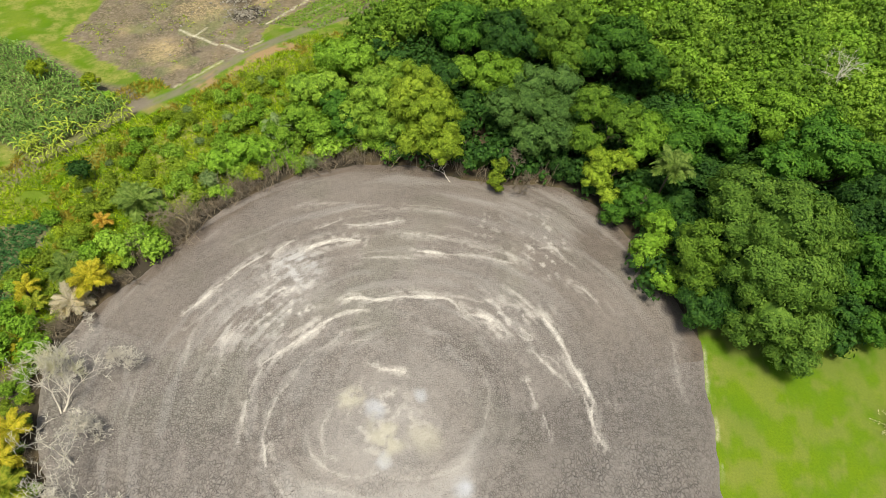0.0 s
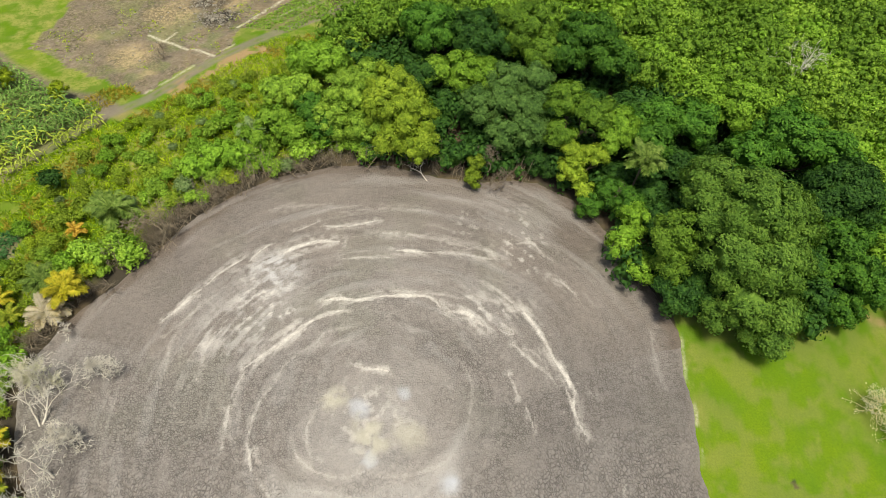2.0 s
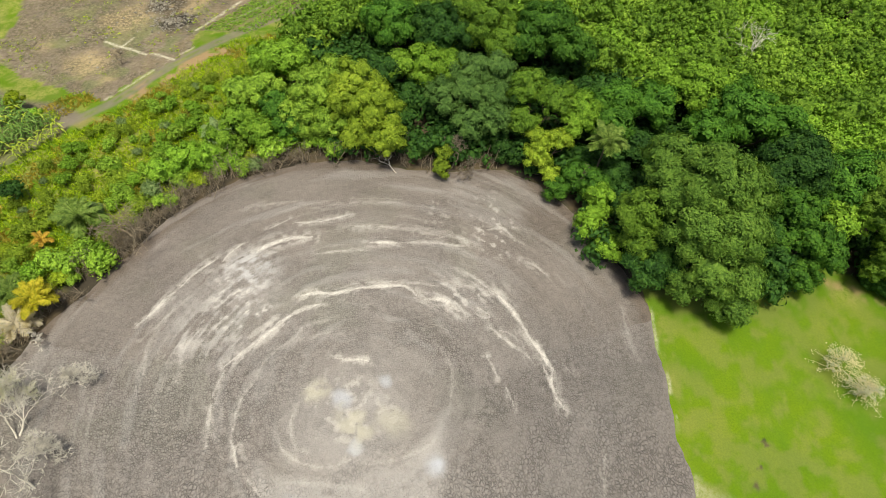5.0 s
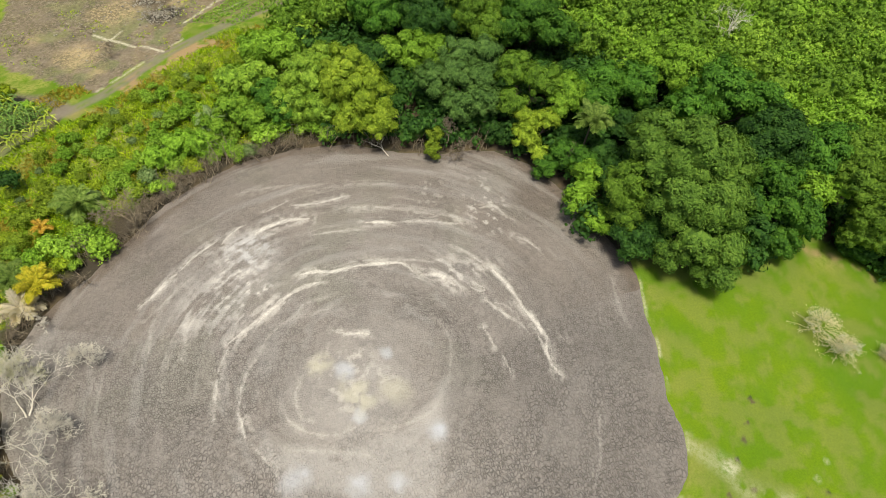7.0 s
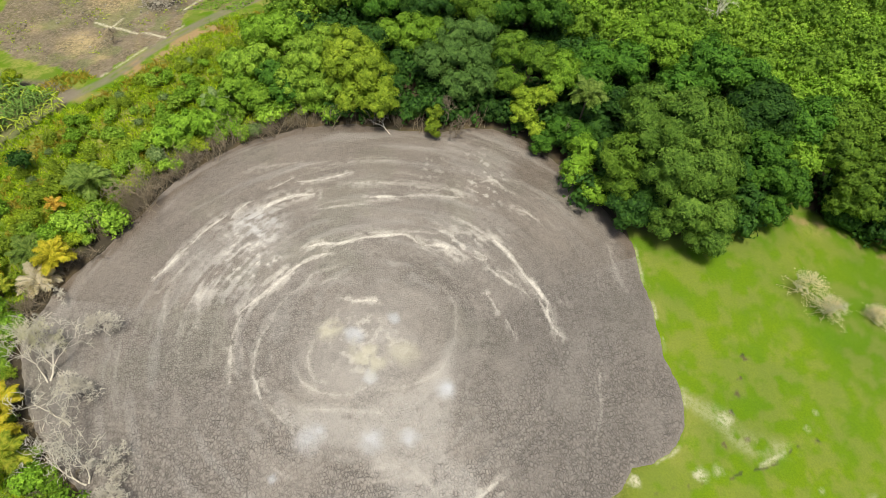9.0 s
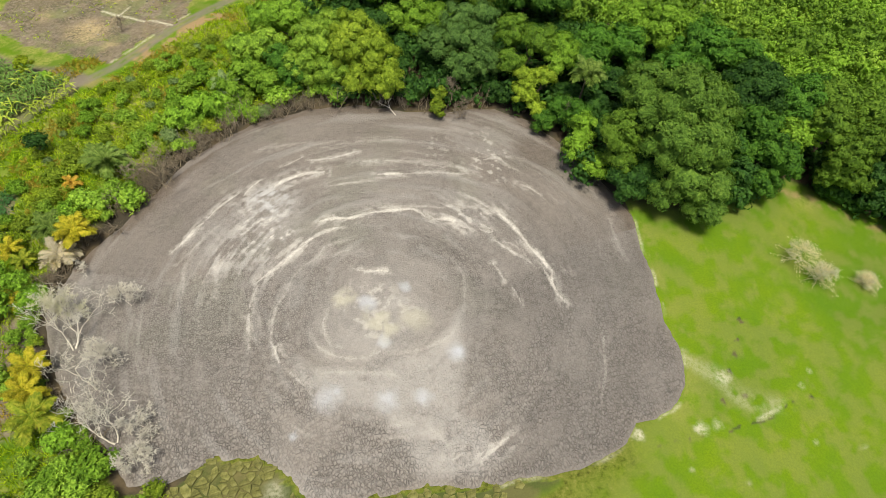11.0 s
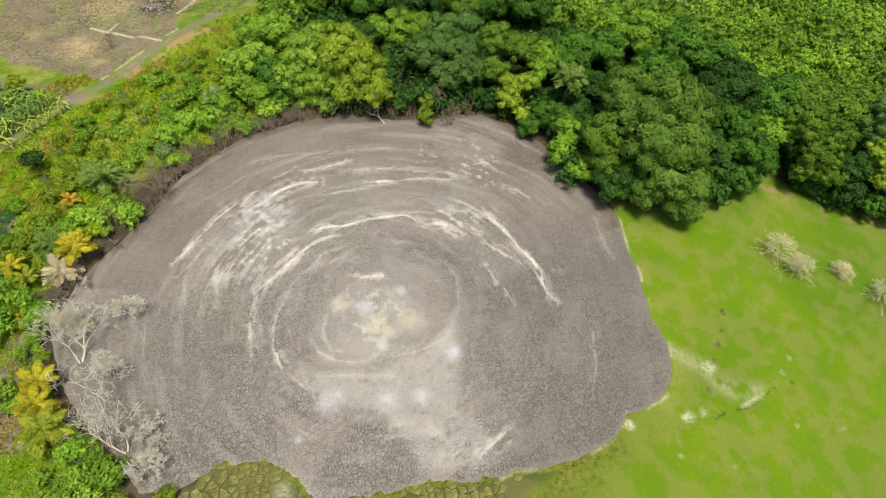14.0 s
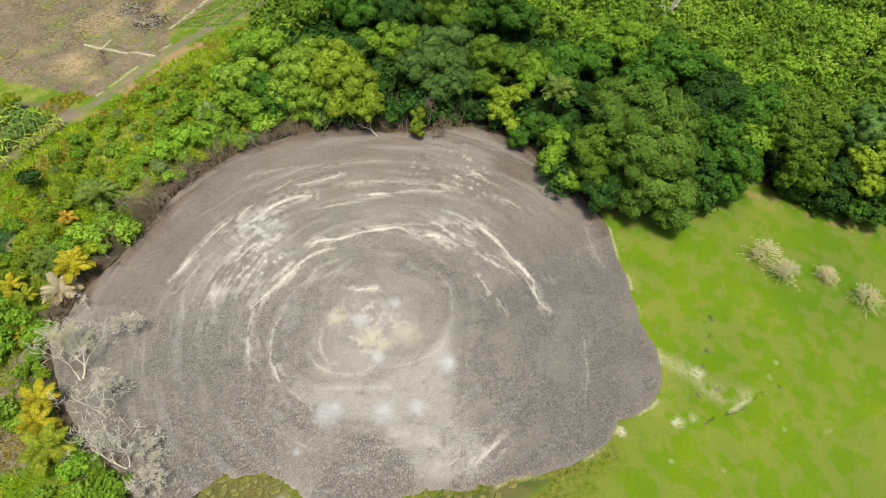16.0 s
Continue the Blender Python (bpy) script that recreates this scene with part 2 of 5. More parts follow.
LEAF = {
    "deep": leaf_material("leaf_deep_green", (0.0164, 0.0532, 0.0078), (0.0393, 0.1183, 0.0138), (0.0888, 0.2057, 0.0222)),
    "mid": leaf_material("leaf_mid_green", (0.0298, 0.0969, 0.0077), (0.0725, 0.2031, 0.0158), (0.1475, 0.3261, 0.0255)),
    "fresh": leaf_material("leaf_fresh_green", (0.0933, 0.2065, 0.0138), (0.2061, 0.4127, 0.0250), (0.3729, 0.6300, 0.0524)),
    "bank": leaf_material("leaf_bank_green", (0.1207, 0.2419, 0.0202), (0.2790, 0.4973, 0.0386), (0.5127, 0.7737, 0.0771)),
    "lemon": leaf_material("leaf_bank_lime", (0.1569, 0.2502, 0.0121), (0.3398, 0.4875, 0.0242), (0.5881, 0.7441, 0.0484)),
    "olive": leaf_material("leaf_olive", (0.0526, 0.1240, 0.0091), (0.1278, 0.2568, 0.0175), (0.2328, 0.4075, 0.0345)),
    "great": leaf_material("leaf_great_tree", (0.0562, 0.1331, 0.0134), (0.1320, 0.2691, 0.0269), (0.2343, 0.4077, 0.0461)),
    "grey": leaf_material("leaf_grey_green", (0.0488, 0.1187, 0.0189), (0.1111, 0.2364, 0.0369), (0.2012, 0.3642, 0.0662)),
    "yellow": leaf_material("leaf_yellow_green", (0.1081, 0.1858, 0.0108), (0.2293, 0.3572, 0.0216), (0.4057, 0.5484, 0.0414)),
    "lime": leaf_material("leaf_lime", (0.1067, 0.1708, 0.0058), (0.2341, 0.3381, 0.0104), (0.3927, 0.4862, 0.0281)),
    "scrub": leaf_material("leaf_scrub", (0.0994, 0.2051, 0.0161), (0.2387, 0.4217, 0.0321), (0.4277, 0.6609, 0.0641), patch=0.22),
    "silver": leaf_material("leaf_silver", (0.1046, 0.1908, 0.0452), (0.2231, 0.3488, 0.0918), (0.3987, 0.5280, 0.1716)),
    "palm": leaf_material("palm_green", (0.0586, 0.1172, 0.0126), (0.1428, 0.2397, 0.0306), (0.253, 0.363, 0.066)),
    "gold": leaf_material("palm_gold", (0.2160, 0.2400, 0.0120), (0.4104, 0.4000, 0.0180), (0.6480, 0.5700, 0.0480)),
    "palm_lime": leaf_material("palm_yellow_green", (0.13, 0.22, 0.015), (0.26, 0.34, 0.02), (0.48, 0.5, 0.05)),
    "orange": leaf_material("palm_orange", (0.2846, 0.1674, 0.0167), (0.561, 0.3672, 0.0306), (0.704, 0.55, 0.088)),
    "pale": leaf_material("leaf_pale_straw", (0.6, 0.58, 0.3), (0.7, 0.68, 0.4), (0.76, 0.73, 0.48), through=0.4),
    "maize": leaf_material("maize_leaf", (0.0594, 0.1444, 0.0180), (0.1452, 0.2812, 0.0390), (0.3168, 0.4712, 0.0960)),
    "maize_lime": leaf_material("maize_leaf_yellowing", (0.1694, 0.2704, 0.0150), (0.3566, 0.4845, 0.0367), (0.5667, 0.6688, 0.0990)),
    "crop": leaf_material("crop_leaf", (0.0251, 0.0837, 0.0167), (0.0612, 0.1836, 0.0357), (0.121, 0.308, 0.066)),
    "grass": leaf_material("grass_blade", (0.1547, 0.2735, 0.0101), (0.3613, 0.5414, 0.0146), (0.6437, 0.7784, 0.0396)),
    "dry_grass": leaf_material("dry_grass_blade", (0.26, 0.26, 0.02), (0.468, 0.403, 0.04), (0.676, 0.546, 0.08)),
}


def bark_material(name, a, b, scale=3.0):
    n = Nodes(name)
    col = n.ramp(n.noise(scale, 6.0, 0.7), (0.3, a), (0.7, b))
    n.bump(n.noise(scale * 6, 4.0), 0.6, 0.03)
    return n.finish(col, 0.85, 0.2)


BARK = bark_material("bark", (0.08, 0.06, 0.045), (0.2, 0.16, 0.12))
DEAD = bark_material("dead_wood_pale", (0.6, 0.55, 0.47), (0.82, 0.77, 0.68))
TWIG = bark_material("dead_twigs_grey", (0.13, 0.1, 0.072), (0.36, 0.305, 0.23))
TAN_WOOD = bark_material("tan_twigs", (0.24, 0.185, 0.12), (0.46, 0.38, 0.27))
STRAW_WOOD = bark_material("pale_twigs", (0.6, 0.57, 0.38), (0.78, 0.75, 0.56))

# dried grey mud, netted with shrinkage cracks
n = Nodes("grey_mud")
where = n.coords()
warp = n.t.nodes.new("ShaderNodeTexNoise")
warp.inputs["Scale"].default_value, warp.inputs["Detail"].default_value = 0.8, 2.5
n.t.links.new(where, warp.inputs["Vector"])
turned = n.t.nodes.new("ShaderNodeVectorMath")
turned.operation = "MULTIPLY_ADD"
n.put(turned.inputs[0], warp.outputs["Color"])
turned.inputs[1].default_value = (0.55, 0.55, 0.0)
n.put(turned.inputs[2], where)
drawn_out = n.t.nodes.new("ShaderNodeVectorMath")
drawn_out.operation = "MULTIPLY"
n.put(drawn_out.inputs[0], turned.outputs[0])
drawn_out.inputs[1].default_value = (1.12, 0.8, 1.0)
net_fine, net_broad = n.voronoi(4.2, vector=turned.outputs[0]), n.voronoi(3.3, vector=drawn_out.outputs[0])
broad, calm = n.attr("broad"), n.attr("calm")
fissure = n.mix(broad, n.ramp(net_fine, (0.0, 1.0), (0.24, 0.0)), n.ramp(net_broad, (0.0, 1.0), (0.24, 0.0)))
fissure = n.maths("MULTIPLY", n.maths("MULTIPLY", fissure, calm), n.ramp(n.noise(2.2, 4.0, 0.7), (0.36, 0.15), (0.56, 1.0)))
grain = n.noise(1.6, 8.0, 0.65)
fine = n.noise(5.0, 5.0, 0.75)
wide_tone = n.noise(0.13, 5.0, 0.6)
col = n.ramp(wide_tone, (0.3, (0.235, 0.208, 0.186)), (0.5, (0.268, 0.239, 0.215)), (0.7, (0.255, 0.233, 0.213)))
col = n.mix(n.ramp(grain, (0.4, 0.0), (0.75, 0.45)), col, (0.325, 0.292, 0.262))
col = n.mix(n.ramp(fine, (0.34, 0.35), (0.5, 0.0)), col, (0.165, 0.146, 0.128))
col = n.mix(n.ramp(fine, (0.58, 0.0), (0.78, 0.3)), col, (0.345, 0.318, 0.288))
col = n.mix(n.attr("olive"), col, n.mix(fine, (0.205, 0.193, 0.158), (0.295, 0.278, 0.236)))
col = n.mix(n.maths("MULTIPLY", n.attr("damp"), 0.55), col, (0.165, 0.149, 0.137))
# brown earth near the shore, with the trees' shade mixed into its colour
col = n.mix(n.attr("earth_shade"), col, n.mix(grain, (0.125, 0.099, 0.08), (0.2, 0.163, 0.135)))
col = n.mix(n.maths("MULTIPLY", fissure, 0.66), col, (0.085, 0.076, 0.067))
col = n.mix(n.attr("haze"), col, n.mix(fine, (0.355, 0.331, 0.306), (0.44, 0.416, 0.39)))
speck = n.ramp(n.maths("ADD", n.maths("MULTIPLY", fine, 0.5), n.maths("MULTIPLY", grain, 0.5)), (0.36, 0.35), (0.54, 1.0))
col = n.mix(n.maths("MULTIPLY", n.attr("pale"), speck), col, n.mix(grain, (0.5, 0.46, 0.407), (0.64, 0.6, 0.54)))
col = n.mix(n.attr("cool"), col, n.mix(grain, (0.37, 0.38, 0.41), (0.5, 0.505, 0.53)))
col = n.mix(n.attr("cream"), col, n.mix(grain, (0.4, 0.37, 0.275), (0.48, 0.45, 0.345)))
relief = n.maths("SUBTRACT", n.maths("ADD", n.maths("MULTIPLY", fine, 0.45), n.maths("MULTIPLY", grain, 0.5)), n.maths("MULTIPLY", fissure, 2.0))
n.bump(relief, 0.7, 0.12)
col = n.mix(1.0, col, (1.18, 1.185, 1.225), "MULTIPLY")
MUD = n.finish(col, 0.9, 0.12)

# the ground: grass, soil, tracks
n = Nodes("ground")
big, medium, fine = n.noise(0.09, 5.0, 0.6), n.noise(0.5, 5.0, 0.65), n.noise(5.0, 6.0, 0.75)
col = n.ramp(big, (0.3, (0.1, 0.212, 0.002)), (0.48, (0.132, 0.238, 0.002)), (0.62, (0.168, 0.264, 0.003)))
col = n.mix(n.ramp(medium, (0.42, 0.0), (0.75, 0.45)), col, (0.09, 0.2, 0.002))
col = n.mix(n.ramp(fine, (0.35, 0.5), (0.6, 0.0)), col, (0.075, 0.15, 0.003))
col = n.mix(n.ramp(n.noise(1.4, 7.0, 0.75), (0.5, 0.0), (0.72, 0.3)), col, (0.2, 0.3, 0.004))
col = n.mix(n.attr("lush"), col, n.mix(medium, (0.058, 0.15, 0.003), (0.1, 0.205, 0.004)))
col = n.mix(n.maths("MULTIPLY", n.attr("dry"), n.ramp(n.noise(1.7, 9.0, 0.8), (0.4, 0.15), (0.56, 1.0))), col, n.mix(fine, (0.25, 0.27, 0.04), (0.4, 0.38, 0.12)))
soil = n.ramp(n.noise(1.3, 8.0, 0.75), (0.3, (0.12, 0.095, 0.072)), (0.5, (0.225, 0.183, 0.138)), (0.7, (0.34, 0.285, 0.215)))
tilled = n.ramp(n.noise(0.2, 5.0, 0.7), (0.42, 0.0), (0.6, 0.45))
soil = n.mix(tilled, soil, n.mix(fine, (0.1, 0.082, 0.07), (0.19, 0.158, 0.135)))
col = n.mix(n.attr("soil"), col, soil)
tuft = n.ramp(n.noise(1.8, 8.0, 0.8), (0.54, 0.0), (0.68, 0.5))
col = n.mix(n.maths("MULTIPLY", tuft, n.attr("soil")), col, (0.13, 0.19, 0.02))
col = n.mix(n.maths("MULTIPLY", n.ramp(n.noise(0.7, 9.0, 0.8), (0.52, 0.0), (0.68, 0.7)), n.attr("soil")), col, (0.33, 0.285, 0.2))
col = n.mix(n.maths("MULTIPLY", n.attr("straw"), n.ramp(n.noise(1.6, 7.0, 0.8), (0.38, 0.1), (0.55, 1.0))), col, n.mix(fine, (0.34, 0.25, 0.13), (0.62, 0.49, 0.28)))
debris = n.maths("MULTIPLY", n.ramp(n.noise(2.6, 9.0, 0.85), (0.47, 0.85), (0.55, 0.0)), n.ramp(n.noise(0.22, 4.0, 0.6), (0.42, 0.15), (0.55, 1.0)))
col = n.mix(n.maths("MULTIPLY", debris, n.attr("soil")), col, n.mix(fine, (0.06, 0.055, 0.035), (0.13, 0.12, 0.075)))
weeds = n.maths("MULTIPLY", n.ramp(n.noise(0.9, 8.0, 0.8), (0.52, 0.0), (0.62, 0.5)), n.ramp(n.noise(0.16, 3.0, 0.6), (0.44, 0.1), (0.58, 1.0)))
col = n.mix(n.maths("MULTIPLY", weeds, n.attr("soil")), col, (0.2, 0.25, 0.03))
# near-black litter whose tone also carries the shade below trees and shrubs
col = n.mix(n.attr("litter_shade"), col, n.mix(fine, (0.022, 0.019, 0.014), (0.075, 0.063, 0.047)))
col = n.mix(n.attr("clay"), col, n.mix(fine, (0.29, 0.19, 0.09), (0.42, 0.3, 0.16)))
col = n.mix(n.attr("road"), col, n.mix(medium, (0.17, 0.145, 0.11), (0.28, 0.245, 0.195)))
col = n.mix(n.attr("ash"), col, n.ramp(n.noise(2.4, 9.0, 0.8), (0.47, (0.025, 0.023, 0.02)), (0.55, (0.09, 0.08, 0.07)), (0.66, (0.34, 0.31, 0.28))))
col = n.mix(n.attr("moss"), col, n.ramp(n.noise(1.8, 8.0, 0.75), (0.36, (0.05, 0.055, 0.015)), (0.48, (0.13, 0.15, 0.025)), (0.62, (0.21, 0.21, 0.05)), (0.74, (0.3, 0.28, 0.15))))
col = n.mix(n.maths("MULTIPLY", n.attr("sand"), n.ramp(n.noise(2.2, 7.0, 0.75), (0.36, 0.15), (0.56, 1.0))), col, n.mix(fine, (0.5, 0.46, 0.33), (0.68, 0.64, 0.5)))
n.bump(n.maths("ADD", fine, medium), 0.5, 0.08)
GROUND = n.finish(col, 1.0, 0.02)

n = Nodes("mossy_mud")
col = n.ramp(n.noise(1.6, 6.0, 0.65), (0.34, (0.1, 0.1, 0.03)), (0.5, (0.19, 0.185, 0.055)), (0.62, (0.25, 0.238, 0.085)), (0.78, (0.31, 0.285, 0.17)))
own = n.t.nodes.new("ShaderNodeObjectInfo").outputs["Random"]
col = n.mix(1.0, col, n.ramp(own, (0.0, 0.8), (1.0, 1.15)), "MULTIPLY")
n.bump(n.noise(5.0, 6.0, 0.75), 0.8, 0.1)
MOSS = n.finish(col, 0.8, 0.2)

n = Nodes("pale_rubble")
col = n.ramp(n.noise(2.0, 4.0), (0.3, (0.16, 0.14, 0.11)), (0.7, (0.46, 0.42, 0.35)))
n.bump(n.noise(8.0, 5.0), 0.6, 0.05)
STONE = n.finish(col, 0.9, 0.2)


# ---- the ground, one sheet ----
def axis(lo, hi, step, far, *spans):
    inner = np.unique(np.concatenate([np.arange(lo, hi + step / 2, step)] + [np.arange(a, b, close) for a, b, close in spans]).round(3))
    inner = inner[np.concatenate([[True], np.diff(inner) > 0.06])]
    grow, left, right = step, [inner[0]], [inner[-1]]
    while right[-1] < far:
        grow *= 1.35
        left.append(left[-1] - grow)
        right.append(right[-1] + grow)
    return np.concatenate([np.array(left[:0:-1]), inner, np.array(right[1:])])


gx, gy = axis(-74, 96, 0.56, 1500, (24, 46, 0.22), (-39, -22, 0.26)), axis(-30, 92, 0.56, 1500, (-24, -6, 0.22), (58, 70, 0.26))
X, Y = np.meshgrid(gx, gy)
X, Y = X.ravel(), Y.ravel()
gap = edge_gap(X, Y)
Z = lie(X, Y) - 0.4 * smooth(0.0, 1.2, gap) + 0.05 * (fbm(X, Y, 1.5, 3, 8) - 0.5)

ROAD = [(-37.0, 44.6), (-32.0, 49.0), (-28.8, 53.6), (-25.6, 58.6), (-21.5, 63.0), (-18.0, 66.5), (-9, 74), (6, 90)]
FIELD = [(-54.5, 62), (-33.4, 50.0), (-27.2, 57.6), (-23.4, 62.8), (-22.8, 68.5), (-10, 84), (-10, 140), (-62, 140), (-52, 71)]
ROWS_FIELD = [(-22.6, 68.8), (-15.0, 67.4), (-4.0, 79.0), (4, 92), (-12, 92)]
MAIZE = [(-36.2, 43.6), (-45.4, 32.8), (-54, 38.5), (-67, 52.0), (-64, 60.5), (-57, 58.0), (-50, 52.6), (-40.6, 46.6)]
DARK_CROP = [(-39.6, 23.0), (-38.4, 14.0), (-40.5, 9), (-60, 6), (-60, 17), (-46, 22)]

wob = 2.4 * (fbm(X, Y, 5, 3, 31) - 0.5)
wx, wy = X + wob, Y + 2.4 * (fbm(X, Y, 5, 3, 37) - 0.5)
fx, fy = X + 0.3 * wob, Y + 0.3 * wob
angle = np.degrees(np.arctan2(Y - MID[1], X - MID[0])) % 360
road_d = line_distance(fx, fy, ROAD)
noise_a, noise_b = fbm(X, Y, 3.0, 4, 41), fbm(X, Y, 1.2, 4, 43)
in_field = inside(wx + 2.2 * (noise_b - 0.5), wy + 2.2 * (noise_a - 0.5), FIELD)
in_rows = inside(fx, fy, ROWS_FIELD)
in_maize = inside(fx, fy, MAIZE)
in_dark = inside(wx, wy, DARK_CROP)
wood = wooded(X, Y)

west = (angle > 100) & (angle < 235)
soil = np.where(in_field, 0.7 + 0.3 * smooth(0.34, 0.5, noise_a), 0.0)
soil = np.maximum(soil, 0.65 * (1 - smooth(0.6, 2.2, line_distance(wx, wy, [(-37.5, 43.5), (-42.5, 36.0), (-49.5, 28.6), (-60, 20)]))) * smooth(0.4, 0.55, noise_a))
soil = np.maximum(soil, np.where(in_maize, 0.5, 0.0))
soil = np.maximum(soil, np.where(in_dark, 0.6, 0.0))
soil = np.maximum(soil, np.where(in_rows, 0.25 + 0.3 * noise_b, 0.0))
soil = np.maximum(soil, 0.9 * (1 - smooth(0.8, 2.2, line_distance(wx, wy, [(-60, 59.5), (-47, 51.5), (-40, 47.8), (-37, 45.4)]))))
soil = np.maximum(soil, blob(X, Y, -36.0, 1.2, 3.6, 0.4))
soil = np.maximum(soil, blob(X, Y, -34.6, -6.5, 3.6, 0.4, 5))
soil = np.maximum(soil, 0.8 * blob(X, Y, -47.5, 32.0, 3.0, 0.6, 9))
straw = np.maximum(blob(X, Y, -38.4, 60.2, 5.4, 0.8, 11), blob(X, Y, -35.0, 73.4, 6.0, 0.8, 13)) * smooth(0.22, 0.42, noise_b + 0.08)
straw = np.maximum(straw, 0.8 * blob(X, Y, -26, 78, 5, 0.5, 15))
straw = np.maximum(straw, 0.7 * blob(X, Y, -34.5, 55.5, 2.6, 0.9, 16) + 0.6 * blob(X, Y, -46.5, 66.0, 3.0, 0.9, 18))
ash = np.maximum(blob(X, Y, -26.4, 71.5, 4.6, 0.8, 17), 0.8 * blob(X, Y, -30, 77, 4.8, 0.8, 19)) * smooth(0.28, 0.42, noise_b)
road = np.clip(1.1 - smooth(0.5, 1.25, road_d), 0, 1) * (0.6 + 0.4 * noise_b) * (1 - 0.5 * (1 - smooth(0.1, 0.35, np.abs(road_d - 0.1))) * smooth(0.4, 0.6, noise_a))
road = np.maximum(road, 0.9 * blob(X, Y, -36.6, 45.6, 2.6, 0.5, 23))
clay_line = [(-37.0, 42.0), (-33.4, 45.3), (-29.6, 49.4), (-26.3, 54.2), (-22.8, 58.2), (-18.6, 61.7)]
clay = np.clip(1.2 - smooth(0.7, 1.9, line_distance(wx, wy, clay_line)), 0, 1) * smooth(0.42, 0.56, 0.5 * noise_a + 0.5 * noise_b) * np.where(X < -30, 0.5, 1.0)
sand = 1 - smooth(0.1, 0.32, line_distance(fx, fy, [(-37.5, 66.2), (-34.0, 64.3), (-30.0, 62.2)]))
sand = np.maximum(sand, 1 - smooth(0.1, 0.3, line_distance(fx, fy, [(-29.3, 62.3), (-25.6, 60.0)])))
sand = np.maximum(sand, 1 - smooth(0.1, 0.3, line_distance(fx, fy, [(-23.6, 69.0), (-17.5, 77.5), (-14, 84)])))
sand = np.maximum(sand, 0.8 * (1 - smooth(0.1, 0.3, line_distance(fx, fy, [(-34.5, 64.8), (-33.2, 67.2)]))))
sand = np.maximum(sand, 0.5 * (1 - smooth(0.1, 0.35, line_distance(fx, fy, [(-18.6, 71.0), (-8, 82.5)]))))
sand = np.maximum(sand, 0.6 * (1 - smooth(0.08, 0.4, line_distance(fx, fy, [(-33.2, 50.0), (-30.0, 54.4), (-26.8, 59.4), (-22.8, 63.8)]))) * smooth(0.4, 0.5, noise_b))
# the bleached rim of the mud and the run-off in the meadow
east = (angle > 320) | (angle < 14)
rim = (1 - smooth(0.03, 0.34, np.abs(gap + 0.02))) * np.where(east | ((angle > 285) & (angle < 320)), 1.0, 0.0)
sand = np.maximum(sand, rim * smooth(0.46, 0.62, fbm(X, Y, 2.0, 4, 47)) * 0.6)
run = 0.7 * blob(X, Y, 35.4, -12.9, 1.2, 0.9, 51) + 0.8 * blob(X, Y, 30.8, -17.6, 1.0, 0.9, 53) + 0.5 * blob(X, Y, 32.6, -17.4, 0.8, 0.9, 53)
run = np.maximum(run, 0.3 * smooth(0.25, 0.65, noise_b) * (1 - smooth(0.1, 1.7, line_distance(wx, wy, [(32.6, -9.5), (35.0, -11.6), (37.5, -15.5), (40.5, -16.6)]))))
run = np.maximum(run, 0.6 * smooth(0.3, 0.6, noise_b) * (1 - smooth(0.05, 0.5, line_distance(wx, wy, [(37.4, -17.2), (41.0, -16.7)]))))
run = np.maximum(run, 0.9 * blob(X, Y, 24.6, -17.2, 0.8, 0.6, 55))
for px, py in ((43.5, -14.8), (45.4, -13.4), (41.8, -20.4), (28.2, -21.0), (46.6, -21.5), (33.0, -23.0)):
    run = np.maximum(run, 0.35 * blob(X, Y, px, py, 0.45, 0.9, 57))
sand = np.maximum(sand, np.clip(run, 0, 1))
sand = np.maximum(sand, 0.5 * blob(X, Y, -9.4, -17.4, 1.7, 0.8, 73) + 0.4 * blob(X, Y, -15.6, -19.2, 1.6, 0.8, 75))
dry = 0.8 * smooth(0.44, 0.6, 0.5 * fbm(X, Y, 7, 4, 61) + 0.5 * fbm(X, Y, 1.6, 4, 62)) * np.where(west, 1.0, 0.0)
dry = np.maximum(dry, 0.35 * (1 - smooth(0.0, 3.0, -gap)) * east * smooth(0.4, 0.6, noise_a))
dry = np.maximum(dry, 0.5 * blob(X, Y, 59.6, 10.0, 2.4, 0.8, 63))
lush = np.where(west & ~in_field, 0.55 * smooth(0.35, 0.6, fbm(X, Y, 6, 4, 67)), 0.0)
lush = np.maximum(lush, 0.7 * smooth(0.0, 3.0, wood + 4.0) * (X > 30))
lush = np.maximum(lush, 0.85 * blob(wx, wy, 60, -3, 15, 0.9, 69) * (X > 40))
# dark litter at the wood's foot and on the bank, canopy shade painted in
litter_shade = np.clip(smooth(-1.6, 0.1, wood), 0, 1) * np.where(X > 34, smooth(0.9, 2.6, wood), 1)
litter_shade = np.maximum(litter_shade, np.where(west & (angle < 222), 1 - smooth(1.0, np.where(angle > 200, 1.2, np.where(angle > 176, 1.6, np.where(angle > 165, 2.4, 4.6))), -gap + 1.5 * (noise_a - 0.5)), 0.0))
litter_shade = np.maximum(litter_shade, np.where((angle > 219) & (angle < 296) & (gap < -0.3), 0.7 * (1 - smooth(5.5, 7.5, -gap + 0.2 * np.maximum(angle - 268, 0))), 0.0))
litter_shade = np.maximum(litter_shade, 0.7 * (1 - smooth(0.0, 0.22, line_distance(X + 0.5 * (noise_b - 0.5), Y + 0.8 * (noise_b - 0.5), [(26, -18.4), (31, -18.3), (36, -18.0), (39, -17.4), (42, -16.2)]) - 0.02)) * smooth(0.46, 0.58, fbm(X, Y, 0.7, 3, 45)))
